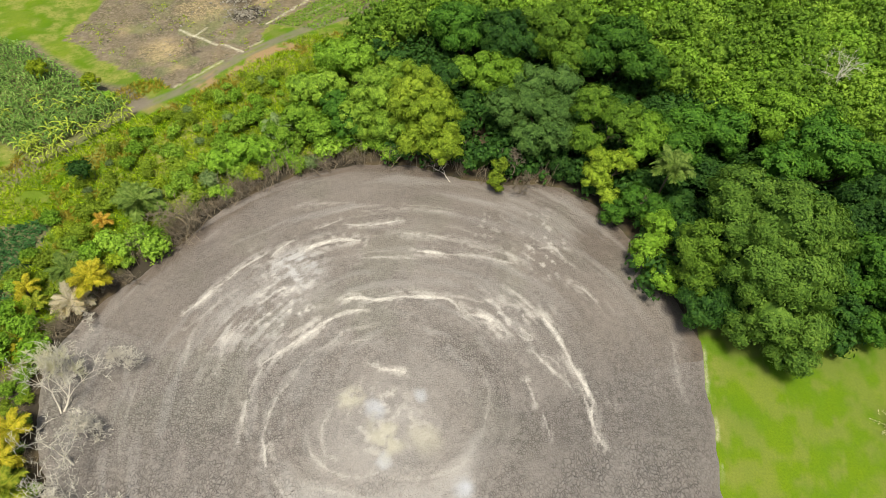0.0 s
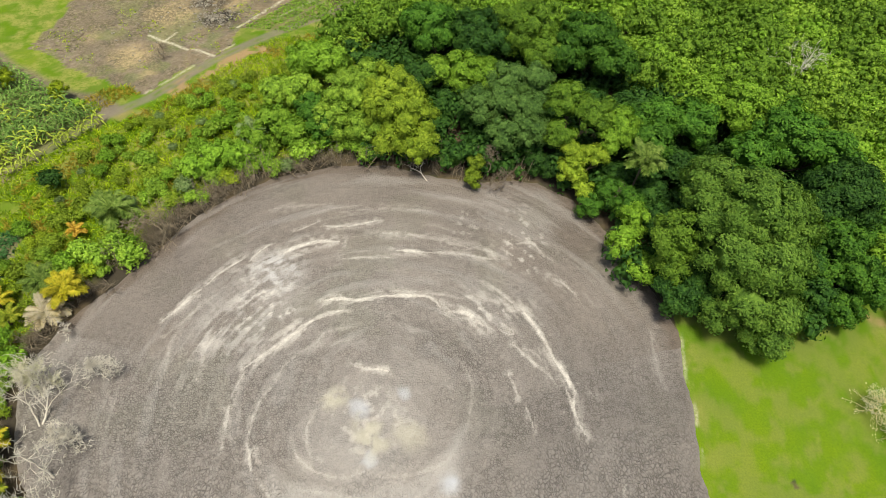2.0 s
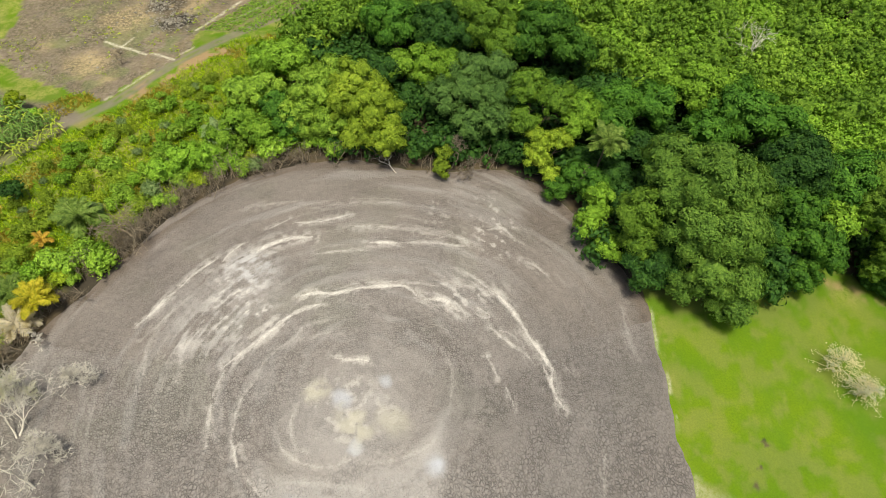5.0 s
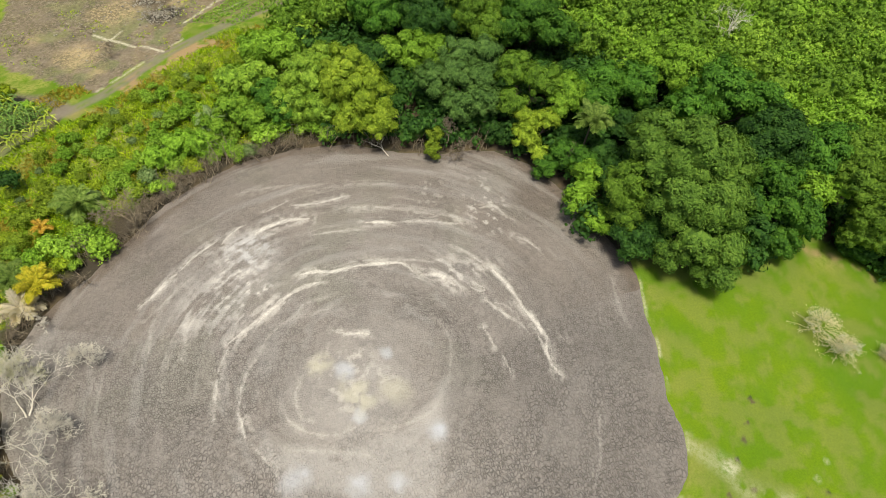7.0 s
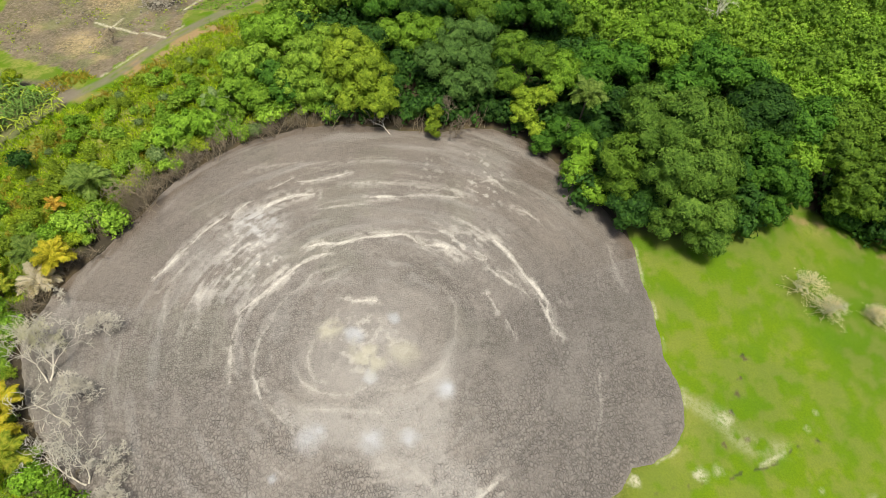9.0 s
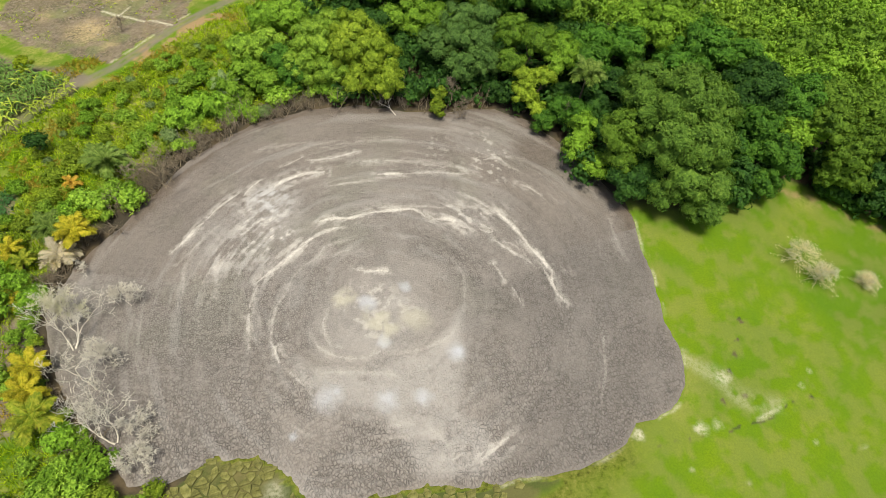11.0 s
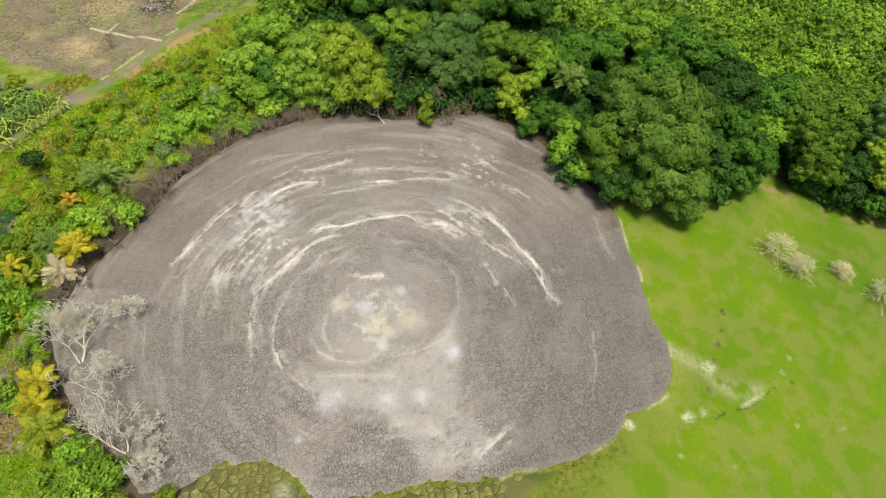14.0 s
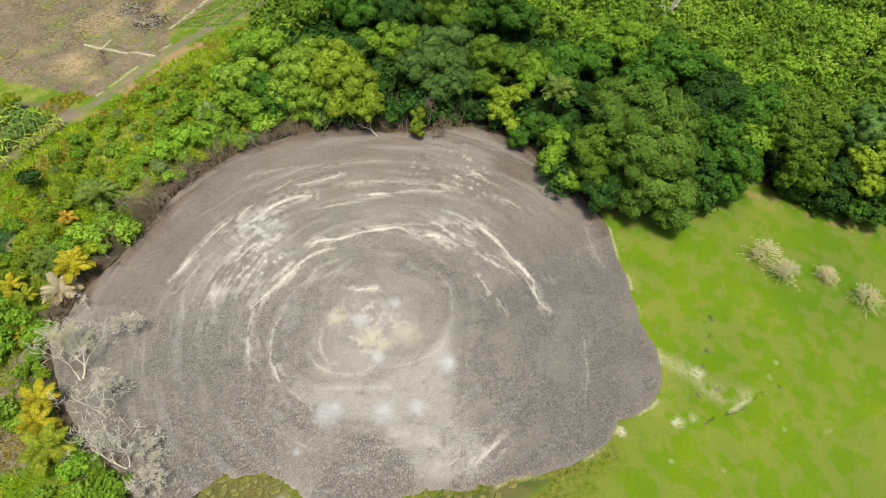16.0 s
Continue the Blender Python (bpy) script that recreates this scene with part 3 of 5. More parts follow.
for px, py in ((36.4, -12.4), (38.0, -10.6), (39.2, -9.0), (40.6, -6.8), (44.0, -16.0), (34.3, -15.2), (36.8, -15.0)):
    litter_shade = np.maximum(litter_shade, 0.8 * blob(X, Y, px, py, 0.4, 0.6, 71, 1.0))
south = (angle > 218) & (angle < 318)
moss = np.where(south, 1 - smooth(3.5, 9.0, -gap + 5 * (noise_a - 0.5) + np.where(angle > 275, (angle - 275) * 0.14, 0)), 0.0)
moss *= 1 - 0.95 * smooth(0.1, 0.5, litter_shade)
clay = np.maximum(clay, 0.7 * (1 - smooth(0.2, 1.3, line_distance(wx, wy, [(57.5, 11.4), (60.0, 10.4), (63.0, 8.2), (68.0, 4.6), (73.6, 1.8)]))) * smooth(0.44, 0.56, noise_b))
for layer in (soil, straw, ash, dry, lush):
    layer *= np.where(gap > 0, 0, 1)

nx, ny = len(gx), len(gy)
idx = np.arange(nx * ny).reshape(ny, nx)
quads = np.stack([idx[:-1, :-1], idx[:-1, 1:], idx[1:, 1:], idx[1:, :-1]], -1).reshape(-1, 4)
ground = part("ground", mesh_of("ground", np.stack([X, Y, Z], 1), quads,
              dict(soil=soil, straw=straw, ash=ash, road=road, clay=clay, sand=sand, dry=dry, lush=lush, litter_shade=litter_shade, moss=moss), shade=True),
              GROUND, kind="structure", label="bright green meadow, fields and bare soil round the mud, shade painted below the trees")

# ---- the round lake of dried mud ----
STEP = 0.128
ax_x, ax_y = np.arange(-34, 38, STEP), np.arange(-22, 37, STEP)
X, Y = np.meshgrid(ax_x, ax_y)
nx, ny = len(ax_x), len(ax_y)
X, Y = X.ravel(), Y.ravel()
X = X + STEP * 0.5 * (hash2(np.arange(X.size), np.zeros(X.size), 5) - 0.5)
Y = Y + STEP * 0.5 * (hash2(np.arange(X.size), np.ones(X.size), 6) - 0.5)
gap = edge_gap(X, Y)
HUB = (2.6, 0.6)
R, A = np.hypot(X - HUB[0], Y - HUB[1]), np.degrees(np.arctan2(Y - HUB[1], X - HUB[0]))
n1, n2, n3 = fbm(X, Y, 3.2, 4, 101), fbm(X, Y, 1.0, 4, 103), fbm(X, Y, 8.0, 3, 105)
lace = fbm(X, Y, 0.55, 3, 113)
R = R + 0.9 * (n3 - 0.5)
turn_a, turn_b = A % 360, (A + 180) % 360
blend = smooth(60, 120, np.abs(A))


def flow_noise(radial, angular, octaves, seed):
    """Noise drawn out along the rings, with no seam."""
    u = R * radial + 0.7 * n1
    return fbm(u, turn_b * angular, 1.0, octaves, seed) * (1 - blend) + fbm(u, turn_a * angular, 1.0, octaves, seed + 50) * blend


drawn = flow_noise(1.0, 0.055, 4, 107)
drawn_fine = flow_noise(2.2, 0.12, 4, 109)


X_ALL, Y_ALL, LACE, COMB = X, Y, lace, drawn_fine


def bend(pts, n=5):
    """A smooth line through a few places."""
    p = np.array([pts[0]] + list(pts) + [pts[-1]], float)
    out = []
    for k in range(1, len(p) - 2):
        for t in np.linspace(0, 1, n, endpoint=False):
            a, b, c, d = p[k - 1], p[k], p[k + 1], p[k + 2]
            out.append(0.5 * (2 * b + (c - a) * t + (2 * a - 5 * b + 4 * c - d) * t * t + (3 * b - a - 3 * c + d) * t ** 3))
    return out + [p[-2]]


pale = np.zeros(X.size)
STROKES = 0


def stroke(pts, wide, strong, broken):
    """A streak of bleached mud drawn out along the flow, with thinner ones beside it."""
    global STROKES
    STROKES += 1
    line = np.array(bend(pts))
    room = 3 * wide + 0.8
    near = (X_ALL > line[:, 0].min() - room) & (X_ALL < line[:, 0].max() + room) & (Y_ALL > line[:, 1].min() - room) & (Y_ALL < line[:, 1].max() + room)
    x, y, lc = X_ALL[near], Y_ALL[near], LACE[near]
    x2, y2 = x + 0.45 * (fbm(x, y, 2.2, 3, 200 + STROKES) - 0.5), y + 0.45 * (fbm(x, y, 2.2, 3, 300 + STROKES) - 0.5)
    d = line_distance(x2, y2, [tuple(p) for p in line])
    ends = np.minimum(np.hypot(x2 - line[0, 0], y2 - line[0, 1]), np.hypot(x2 - line[-1, 0], y2 - line[-1, 1]))
    taper = 0.35 + 0.65 * smooth(0, 1.6, ends)
    spread = wide * taper * (0.25 + 0.95 * fbm(x, y, 1.3, 4, 230 + STROKES))
    body = 1 - smooth(0.45, 1.0, d / spread + 0.9 * (lc - 0.5))
    gaps = smooth(broken - 0.14, broken + 0.06, fbm(x, y, 0.9, 3, 260 + STROKES) + 0.10)
    gaps = gaps * (0.62 + 0.38 * smooth(0.42, 0.56, 0.5 * COMB[near] + 0.5 * lc))
    veil = 0.5 * (1 - smooth(0.6, 3.0, d / wide)) * smooth(0.46, 0.6, 0.6 * COMB[near] + 0.4 * lc)
    pale[near] = np.maximum(pale[near], strong * np.maximum(body * gaps, veil))


stroke([(-10.9, 5.4), (-9.0, 6.9), (-7.6, 8.0), (-5.5, 10.0), (-3.7, 11.1), (-1.8, 11.8)], 0.42, 1.0, 0.3)
stroke([(-9.6, 7.5), (-7.5, 9.5), (-5.4, 10.6)], 0.5, 0.6, 0.5)
stroke([(-4.0, 13.1), (-2.1, 13.3), (-0.3, 13.0), (2.5, 13.6), (6.1, 13.6), (7.8, 13.1), (8.6, 12.2)], 0.42, 1.0, 0.28)
stroke([(-0.3, 13.6), (2.6, 14.3), (6.9, 14.1), (11.2, 13.3)], 0.3, 0.5, 0.5)
stroke([(9.4, 11.6), (11.1, 11.4), (12.0, 10.6), (13.0, 9.8)], 0.62, 1.0, 0.15)
stroke([(17.4, 12.0), (19.1, 9.2), (20.0, 6.3), (21.0, 3.7), (21.7, 2.2)], 0.4, 1.0, 0.22)
stroke([(18.5, 9.4), (19.8, 6.8), (20.5, 6.1)], 0.2, 0.6, 0.4)
stroke([(21.7, 2.3), (21.2, 1.2), (21.2, -0.1), (21.8, -2.0)], 0.34, 0.8, 0.32)
stroke([(20.7, 2.7), (21.0, 1.5), (21.1, 0.5)], 0.55, 0.8, 0.34)
stroke([(22.9, 2.9), (23.6, 1.7)], 0.3, 0.4, 0.4)
stroke([(14.4, 10.5), (15.3, 10.0), (16.1, 9.1), (15.4, 8.9), (14.4, 9.8)], 0.22, 0.7, 0.42)
stroke([(16.1, 7.7), (17.0, 6.6), (18.0, 5.5), (19.1, 4.3), (19.9, 2.9)], 0.3, 0.75, 0.4)
stroke([(17.0, 7.2), (18.3, 6.5), (19.4, 4.4)], 0.22, 0.5, 0.48)
stroke([(11.5, 13.5), (14.2, 13.3), (16.4, 11.9), (17.6, 11.9)], 0.8, 0.6, 0.52)
stroke([(13.9, 15.3), (15.4, 13.8), (16.8, 12.4)], 0.4, 0.5, 0.45)
stroke([(-9.0, 19.2), (-7.5, 20.4), (-5.3, 21.1), (-3.0, 21.0)], 0.55, 1.0, 0.2)
stroke([(-10.6, 18.0), (-9.0, 19.0), (-6.9, 19.2)], 0.5, 0.5, 0.5)
stroke([(-5.3, 23.3), (-2.1, 23.4), (0.2, 24.0), (1.5, 24.4)], 0.28, 0.8, 0.34)
stroke([(-2.6, 18.6), (0.3, 18.9), (3.3, 18.8)], 0.3, 0.55, 0.44)
stroke([(3.6, 19.9), (5.0, 19.9), (7.2, 19.6)], 0.4, 0.95, 0.18)
stroke([(7.2, 19.7), (10.2, 19.6), (12.4, 19.1), (15.9, 18.5)], 0.26, 0.6, 0.4)
stroke([(0.5, 22.4), (4.6, 22.3), (8.3, 21.5), (12.0, 20.4)], 0.42, 0.55, 0.5)
stroke([(11.9, 20.0), (13.9, 20.2), (15.4, 18.5)], 0.8, 0.5, 0.54)
stroke([(-20.3, 10.6), (-19.2, 11.8), (-18.2, 13.5), (-17.1, 14.5)], 0.3, 0.9, 0.36)
stroke([(-16.9, 15.1), (-15.6, 16.8), (-14.2, 17.9), (-13.3, 18.6)], 0.28, 0.85, 0.34)
stroke([(-12.9, 18.0), (-12.1, 19.4), (-10.5, 21.0)], 0.24, 0.8, 0.34)
stroke([(-8.2, 22.6), (-6.6, 23.6), (-5.6, 24.2)], 0.24, 0.7, 0.38)
stroke([(-11.0, 26.1), (-7.9, 26.8), (-4.8, 27.0)], 0.4, 0.3, 0.4)
stroke([(-1.9, 26.0), (2.0, 26.2), (7.5, 25.9)], 0.4, 0.28, 0.42)
stroke([(-11.7, -2.7), (-11.9, -0.3), (-11.8, 1.8), (-11.2, 3.9), (-10.8, 5.0)], 0.3, 0.65, 0.46)
stroke([(-8.6, -4.4), (-9.3, -2.5), (-9.5, -0.4), (-8.9, 2.0), (-8.1, 3.1)], 0.2, 0.6, 0.44)
stroke([(-8.8, -4.7), (-9.2, -3.5), (-9.5, -2.3)], 0.5, 0.9, 0.28)
stroke([(-8.5, 2.5), (-7.2, 5.2), (-6.1, 6.5), (-4.4, 7.9), (-3.4, 9.2), (-0.1, 9.9)], 0.24, 0.3, 0.46)
stroke([(-8.5, -5.0), (-7.4, -6.2), (-6.4, -7.6), (-5.4, -9.0)], 0.26, 0.5, 0.46)
stroke([(-5.4, -2.0), (-5.0, -3.3), (-3.7, -4.6), (-1.5, -5.5), (0.3, -5.4), (1.5, -5.0)], 0.22, 0.45, 0.42)
stroke([(-3.6, 0.5), (-4.2, -1.1), (-3.9, -3.2), (-2.6, -4.3)], 0.2, 0.5, 0.4)
stroke([(-0.2, 5.1), (1.2, 4.8), (3.1, 4.6)], 0.3, 1.0, 0.2)
stroke([(-1.0, 6.4), (-0.5, 5.4), (1.2, 4.7)], 0.3, 0.4, 0.44)
stroke([(-5.1, 7.0), (-3.7, 7.6), (-0.3, 8.3)], 0.4, 0.3, 0.46)
stroke([(10.5, -1.6), (11.2, 1.3), (11.2, 3.9), (10.1, 5.9)], 0.24, 0.25, 0.46)
stroke([(15.1, 4.3), (15.5, 3.1), (15.8, 1.8)], 0.26, 0.75, 0.32)
stroke([(16.5, 0.8), (16.7, -0.2), (16.9, -1.3)], 0.26, 0.7, 0.32)
stroke([(-18.6, 5.0), (-18.8, 7.7), (-18.4, 10.0)], 0.3, 0.35, 0.46)
stroke([(-15.4, 3.9), (-15.2, 5.9), (-15.5, 7.1)], 0.3, 0.4, 0.44)
stroke([(-16.0, 7.2), (-15.1, 8.1), (-14.1, 9.7)], 0.8, 0.55, 0.46)
stroke([(-19.6, 8.7), (-17.5, 11.5), (-15.8, 13.7)], 0.3, 0.3, 0.48)
stroke([(24.7, -6.4), (23.8, -9.7), (22.4, -12.8)], 0.3, 0.35, 0.44)
stroke([(9.2, -17.0), (10.2, -16.4), (11.2, -16.0)], 0.6, 0.75, 0.36)
stroke([(11.0, -16.1), (12.1, -15.5)], 0.7, 0.75, 0.34)
stroke([(6.6, -16.7), (7.5, -16.3)], 0.6, 0.5, 0.45)
stroke([(21.0, 16.2), (22.4, 15.1), (23.2, 14.2)], 0.32, 0.65, 0.42)
stroke([(17.8, 21.0), (19.7, 21.0), (20.4, 20.0)], 0.4, 0.6, 0.46)
stroke([(21.1, 18.9), (22.1, 18.1)], 0.3, 0.5, 0.44)
stroke([(30.8, 8.9), (30.7, 5.6), (30.5, 2.9)], 0.3, 0.3, 0.44)
stroke([(-5.1, -6.3), (-1.7, -6.7), (2.9, -8.0)], 0.3, 0.3, 0.44)
stroke([(1.4, -12.7), (4.2, -13.2), (6.6, -15.5)], 0.5, 0.3, 0.5)
stroke([(2.7, -5.6), (5.8, -5.3), (8.6, -4.2)], 0.5, 0.3, 0.46)
rng = np.random.default_rng(5)
for k in range(70):
    a0, r0 = rng.uniform(15, 178), rng.uniform(10, 27)
    turn = [radians(a0 + v) for v in (0, 5, 10, 16)[:int(rng.integers(2, 5))]]
    stroke([(HUB[0] + r0 * math.cos(v), HUB[1] + r0 * math.sin(v)) for v in turn], rng.uniform(0.1, 0.24), rng.uniform(0.1, 0.3), rng.uniform(0.44, 0.58))
for k in range(18):
    a0, r0 = rng.uniform(180, 375), rng.uniform(8, 20)
    turn = [radians(a0 + v) for v in (0, 5, 10)]
    stroke([(HUB[0] + r0 * math.cos(v), HUB[1] + r0 * math.sin(v)) for v in turn], rng.uniform(0.1, 0.2), rng.uniform(0.12, 0.3), rng.uniform(0.42, 0.52))
# broken white flecks over the north-western quarter and along the northern shore
flecks = smooth(0.52, 0.6, drawn_fine * 0.45 + lace * 0.55) * smooth(0.4, 0.54, n2)
zone = blob(X, Y, -9.4, 10.7, 5.0, 0.8, 303) + 0.7 * blob(X, Y, -11.5, 15.0, 6.0, 0.8, 304) + 0.7 * blob(X, Y, 14, 12.5, 4.5, 0.8, 305)
zone = zone + 0.8 * blob(X, Y, 18.8, 20.4, 4.5, 0.8, 307) + 0.45 * blob(X, Y, 12.0, 25.2, 4.0, 0.8, 308) + 0.4 * blob(X, Y, 18.0, 26.0, 4.0, 0.8, 310)
pale = np.maximum(pale, 0.7 * np.clip(zone, 0, 1) * flecks)
hubs = blob(X, Y, 1.0, -0.4, 5.4, 0.7, 335) * smooth(0.52, 0.62, flow_noise(1.6, 0.05, 3, 117) * 0.55 + lace * 0.45)
pale = np.maximum(pale, 0.4 * hubs)
pale = np.clip(pale, 0, 1) * (0.72 + 0.4 * n2)


def within(x, y, poly, soft):
    """1 inside an outline, fading to 0 outside it over some metres."""
    d = line_distance(x, y, poly + poly[:1])
    return smooth(-soft, soft, np.where(inside(x, y, poly), d, -d))


BRIGHT = [(-7.5, -4.4), (-5.1, -6.3), (0.7, -6.9), (5.7, -5.8), (8.9, -3.1), (10.6, -1.3), (9.8, -6.1), (8.1, -12.1), (10.4, -14.2), (10.9, -17.1), (6.4, -18.6), (3.3, -17.9),
          (2.4, -14.0), (-0.5, -10.9), (-5.5, -9.8)]
rag = 1.5 * (n1 - 0.5), 1.5 * (fbm(X, Y, 3.0, 4, 119) - 0.5)
plain = within(X + rag[0], Y + rag[1], BRIGHT, 0.9)
haze = 0.52 * plain * smooth(0.2, 0.6, 0.5 * lace + 0.5 * n2 + 0.1)
haze = np.maximum(haze, 0.34 * blob(X, Y, 1.6, -1.2, 8.4, 0.7, 313, 0.35))
haze = np.maximum(haze, 0.5 * blob(X, Y, 4.0, 0.5, 3.2, 0.9, 314))
haze = np.maximum(haze, 0.82 * blob(X, Y, -9.6, 16.6, 6.0, 0.9, 311) * smooth(0.36, 0.56, 0.4 * drawn_fine + 0.3 * n2 + 0.3 * lace))
haze = np.maximum(haze, 0.7 * blob(X, Y, -11.5, 11.5, 8.5, 0.9, 312) * smooth(0.40, 0.58, 0.5 * drawn_fine + 0.2 * drawn + 0.3 * lace))
haze = np.maximum(haze, 0.6 * blob(X, Y, -14.9, 8.0, 2.4, 0.9, 319) * smooth(0.35, 0.6, drawn_fine))
haze = np.maximum(haze, 0.45 * blob(X, Y, 13.5, 12.6, 4.4, 0.9, 318) * smooth(0.40, 0.6, drawn_fine))
haze = np.maximum(haze, 0.26 * smooth(0.5, 0.72, drawn) * smooth(3, 9, R) * (1 - 0.8 * smooth(8, 16, X) * smooth(20, 8, Y)))
haze = np.maximum(haze, 0.30 * blob(X, Y, 5.5, 20.8, 9, 0.9, 321) * smooth(0.4, 0.65, drawn))
cream = 0.6 * np.maximum(blob(X, Y, -1.9, 1.9, 1.7, 0.95, 323, 0.9), blob(X, Y, 1.9, -1.9, 2.5, 0.95, 325, 0.9)) * smooth(0.3, 0.5, n2 + 0.05)
cream = np.maximum(cream, 0.4 * blob(X, Y, 5.2, -1.8, 2.2, 0.9, 327))
cool = 0.9 * blob(X, Y, 0.7, 0.8, 1.5, 0.9, 329)
for px, py, pr in ((-4.3, -9.2, 2.1), (1.2, -10.0, 1.6), (4.6, -10.6, 1.2), (1.6, -4.0, 1.1), (8.8, -6.1, 1.3), (4.8, 2.2, 1.0), (-7.6, -12.4, 0.7), (-3.4, -8.6, 0.9)):
    cool = np.maximum(cool, 0.95 * blob(X, Y, px, py, pr, 0.95, 331))
cool = np.maximum(cool * (0.45 + 0.6 * n2), 0.35 * blob(X, Y, -9.0, 17.2, 3.6, 0.9, 343) * smooth(0.4, 0.6, lace * 0.5 + drawn_fine * 0.5))
shore = np.where((A > 12) & (A < 165), 1.0, 0.15)
# browner mud towards the wooded shore, darkened further for the trees' shade
earth_shade = (0.9 * (1 - smooth(0.1, 2.4, gap)) + 0.6 * (1 - smooth(1.0, 8.0, gap)) * smooth(0.25, 0.55, n1 + 0.1)) * shore
earth_shade = np.maximum(earth_shade, 0.8 * blob(X, Y, 25, 22, 8.0, 0.9, 333))
earth_shade = np.maximum(earth_shade, 0.45 * smooth(14, 25, R) * shore * smooth(0, 12, Y))
olive = 0.6 * smooth(0.5, 0.66, fbm(X, Y, 5.0, 4, 121)) * smooth(6, 10, R) * smooth(-14, 8, Y)

damp = smooth(9, 24, X + 4 * (n3 - 0.5)) * smooth(14, 2, Y) + 0.4 * smooth(-6, -16, X) * smooth(6, -6, Y) + 0.7 * smooth(-11, -17, Y) * smooth(10, 16, X)
damp = np.clip(damp + 0.4 * smooth(8.5, 11, X) * smooth(4, 0, Y), 0, 1.2) * (0.6 + 0.6 * n1) * (1 - plain)

# shrinkage cracks: fine wrinkles in the north, broad plates at the southern margin
wu, wv = X + 0.9 * (n2 - 0.5), Y + 0.9 * (fbm(X, Y, 1.0, 3, 111) - 0.5)
broad = np.clip(smooth(4, -12, Y) * 0.8 + 0.6 * smooth(14, 26, X) * smooth(4, -8, Y), 0, 1)
d1, t1 = cells(wu / 0.42, wv / 0.42, 1)
d2, t2 = cells(wu / 0.62, wv / 0.52, 2)
mixed = smooth(0.35, 0.65, broad + 0.6 * (n1 - 0.5))
crackle = np.where(mixed > 0.5, d2, d1)
lift = np.where(mixed > 0.5, t2, t1)
rough_zone = 0.25 + 0.75 * smooth(0.34, 0.56, 0.6 * fbm(X, Y, 4.0, 4, 123) + 0.4 * drawn)
calm = np.clip(1 - 0.9 * haze - 1.2 * pale - cream - cool, 0, 1) * rough_zone
strong = 0.42 + 0.58 * np.clip(smooth(-2, -9, X) * smooth(10, 0, Y) + smooth(9, 14, X) * smooth(10, -2, Y) + smooth(-10, -15, Y), 0, 1)
strong = np.maximum(strong, 0.8 * blob(X, Y, 9, 7, 6.5, 0.9, 341) * smooth(6.0, 7.5, R))
calm = np.clip(calm * strong * smooth(0.0, 1.0, gap) + 0.3 * (1 - cream) * (1 - pale) * (1 - 0.5 * haze), 0, 1)
depth = 1 - smooth(0.0, 0.34, crackle)
rings = 0.04 * np.sin(R * 2.6 + 2.2 * n3) + 0.08 * (drawn - 0.5) * 2
Z = 0.04 + rings + 0.14 * (n1 - 0.5) + calm * (0.06 * (lift - 0.5) - (0.03 + 0.03 * broad) * depth) + 0.05 * (n2 - 0.5)
Z += 0.6 * np.exp(-(R / 9.0) ** 2) - 0.1 * np.exp(-(((X - 0.7) / 0.7) ** 2 + ((Y - 0.8) / 0.7) ** 2))
Z = Z * smooth(0, 2.5, gap) - 0.10 * (1 - smooth(0.0, 0.7, gap)) + 0.05
keep_v = gap > -0.15
idx = np.arange(nx * ny).reshape(ny, nx)
quads = np.stack([idx[:-1, :-1], idx[:-1, 1:], idx[1:, 1:], idx[1:, :-1]], -1).reshape(-1, 4)
quads = quads[keep_v[quads].all(1)]
used = np.unique(quads)
renum = np.zeros(nx * ny, np.int64)
renum[used] = np.arange(len(used))
pick = lambda v: np.clip(v, 0, 1)[used]
mud = part("mud_lake", mesh_of("mud_lake", np.stack([X, Y, Z], 1)[used], renum[quads],
           dict(pale=pick(pale), haze=pick(haze), cream=pick(cream), cool=pick(cool), earth_shade=pick(earth_shade), broad=pick(mixed), calm=pick(calm), damp=pick(damp), olive=pick(olive)), shade=True),
           MUD, label="round lake of cracked dry grey mud with swirling bleached streaks", kind="structure")


# ---- trees ----
def broad_tree(base, lobes, leaf, label, seed, clump=1.2, size=(0.44, 0.25), dense=125, group="", name="tree", bark=None, low=-0.3, dome=0.62):
    """A tree standing at base, its crown of lobes (x, y, z, r, rz) in world metres."""
    rng = np.random.default_rng(seed)
    bx, by = base
    bz = ground_z(bx, by) - 0.1
    ob = thing(name, (bx, by, bz), label, "tree", group)
    own = [(x - bx, y - by, z - bz, r, rz) for x, y, z, r, rz in lobes]
    soup = Soup()
    crown_into(soup, own, rng, clump, (size[0] * 0.78, size[1] * 0.82), dense * 0.8, low, dome=dome)
    part("crown", soup.mesh("crown"), LEAF[leaf], ob)
    wood_s = Soup()
    top = max(z for _, _, z, _, _ in own)
    fork = np.array((0.06 * top, -0.04 * top, top * 0.38))
    thick = 0.11 + 0.024 * top
    wood_s.tube([(0, 0, 0), (0.02 * top, -0.02 * top, top * 0.15), fork], [thick * 1.35, thick, thick * 0.85], 8)
    trunk = part("trunk", wood_s.mesh("trunk", True), bark or BARK, ob)
    for x, y, z, r, rz in own:
        wood_s = Soup()
        end = np.array((x, y, z))
        mid = fork * 0.45 + end * 0.55 + rng.normal(size=3) * 0.25 - (0, 0, 0.2 * rz)
        wood_s.tube([fork, mid, end], [thick * 0.6, thick * 0.42, thick * 0.2], 6)
        for _ in range(3):
            d = rng.normal(size=3)
            d /= np.linalg.norm(d)
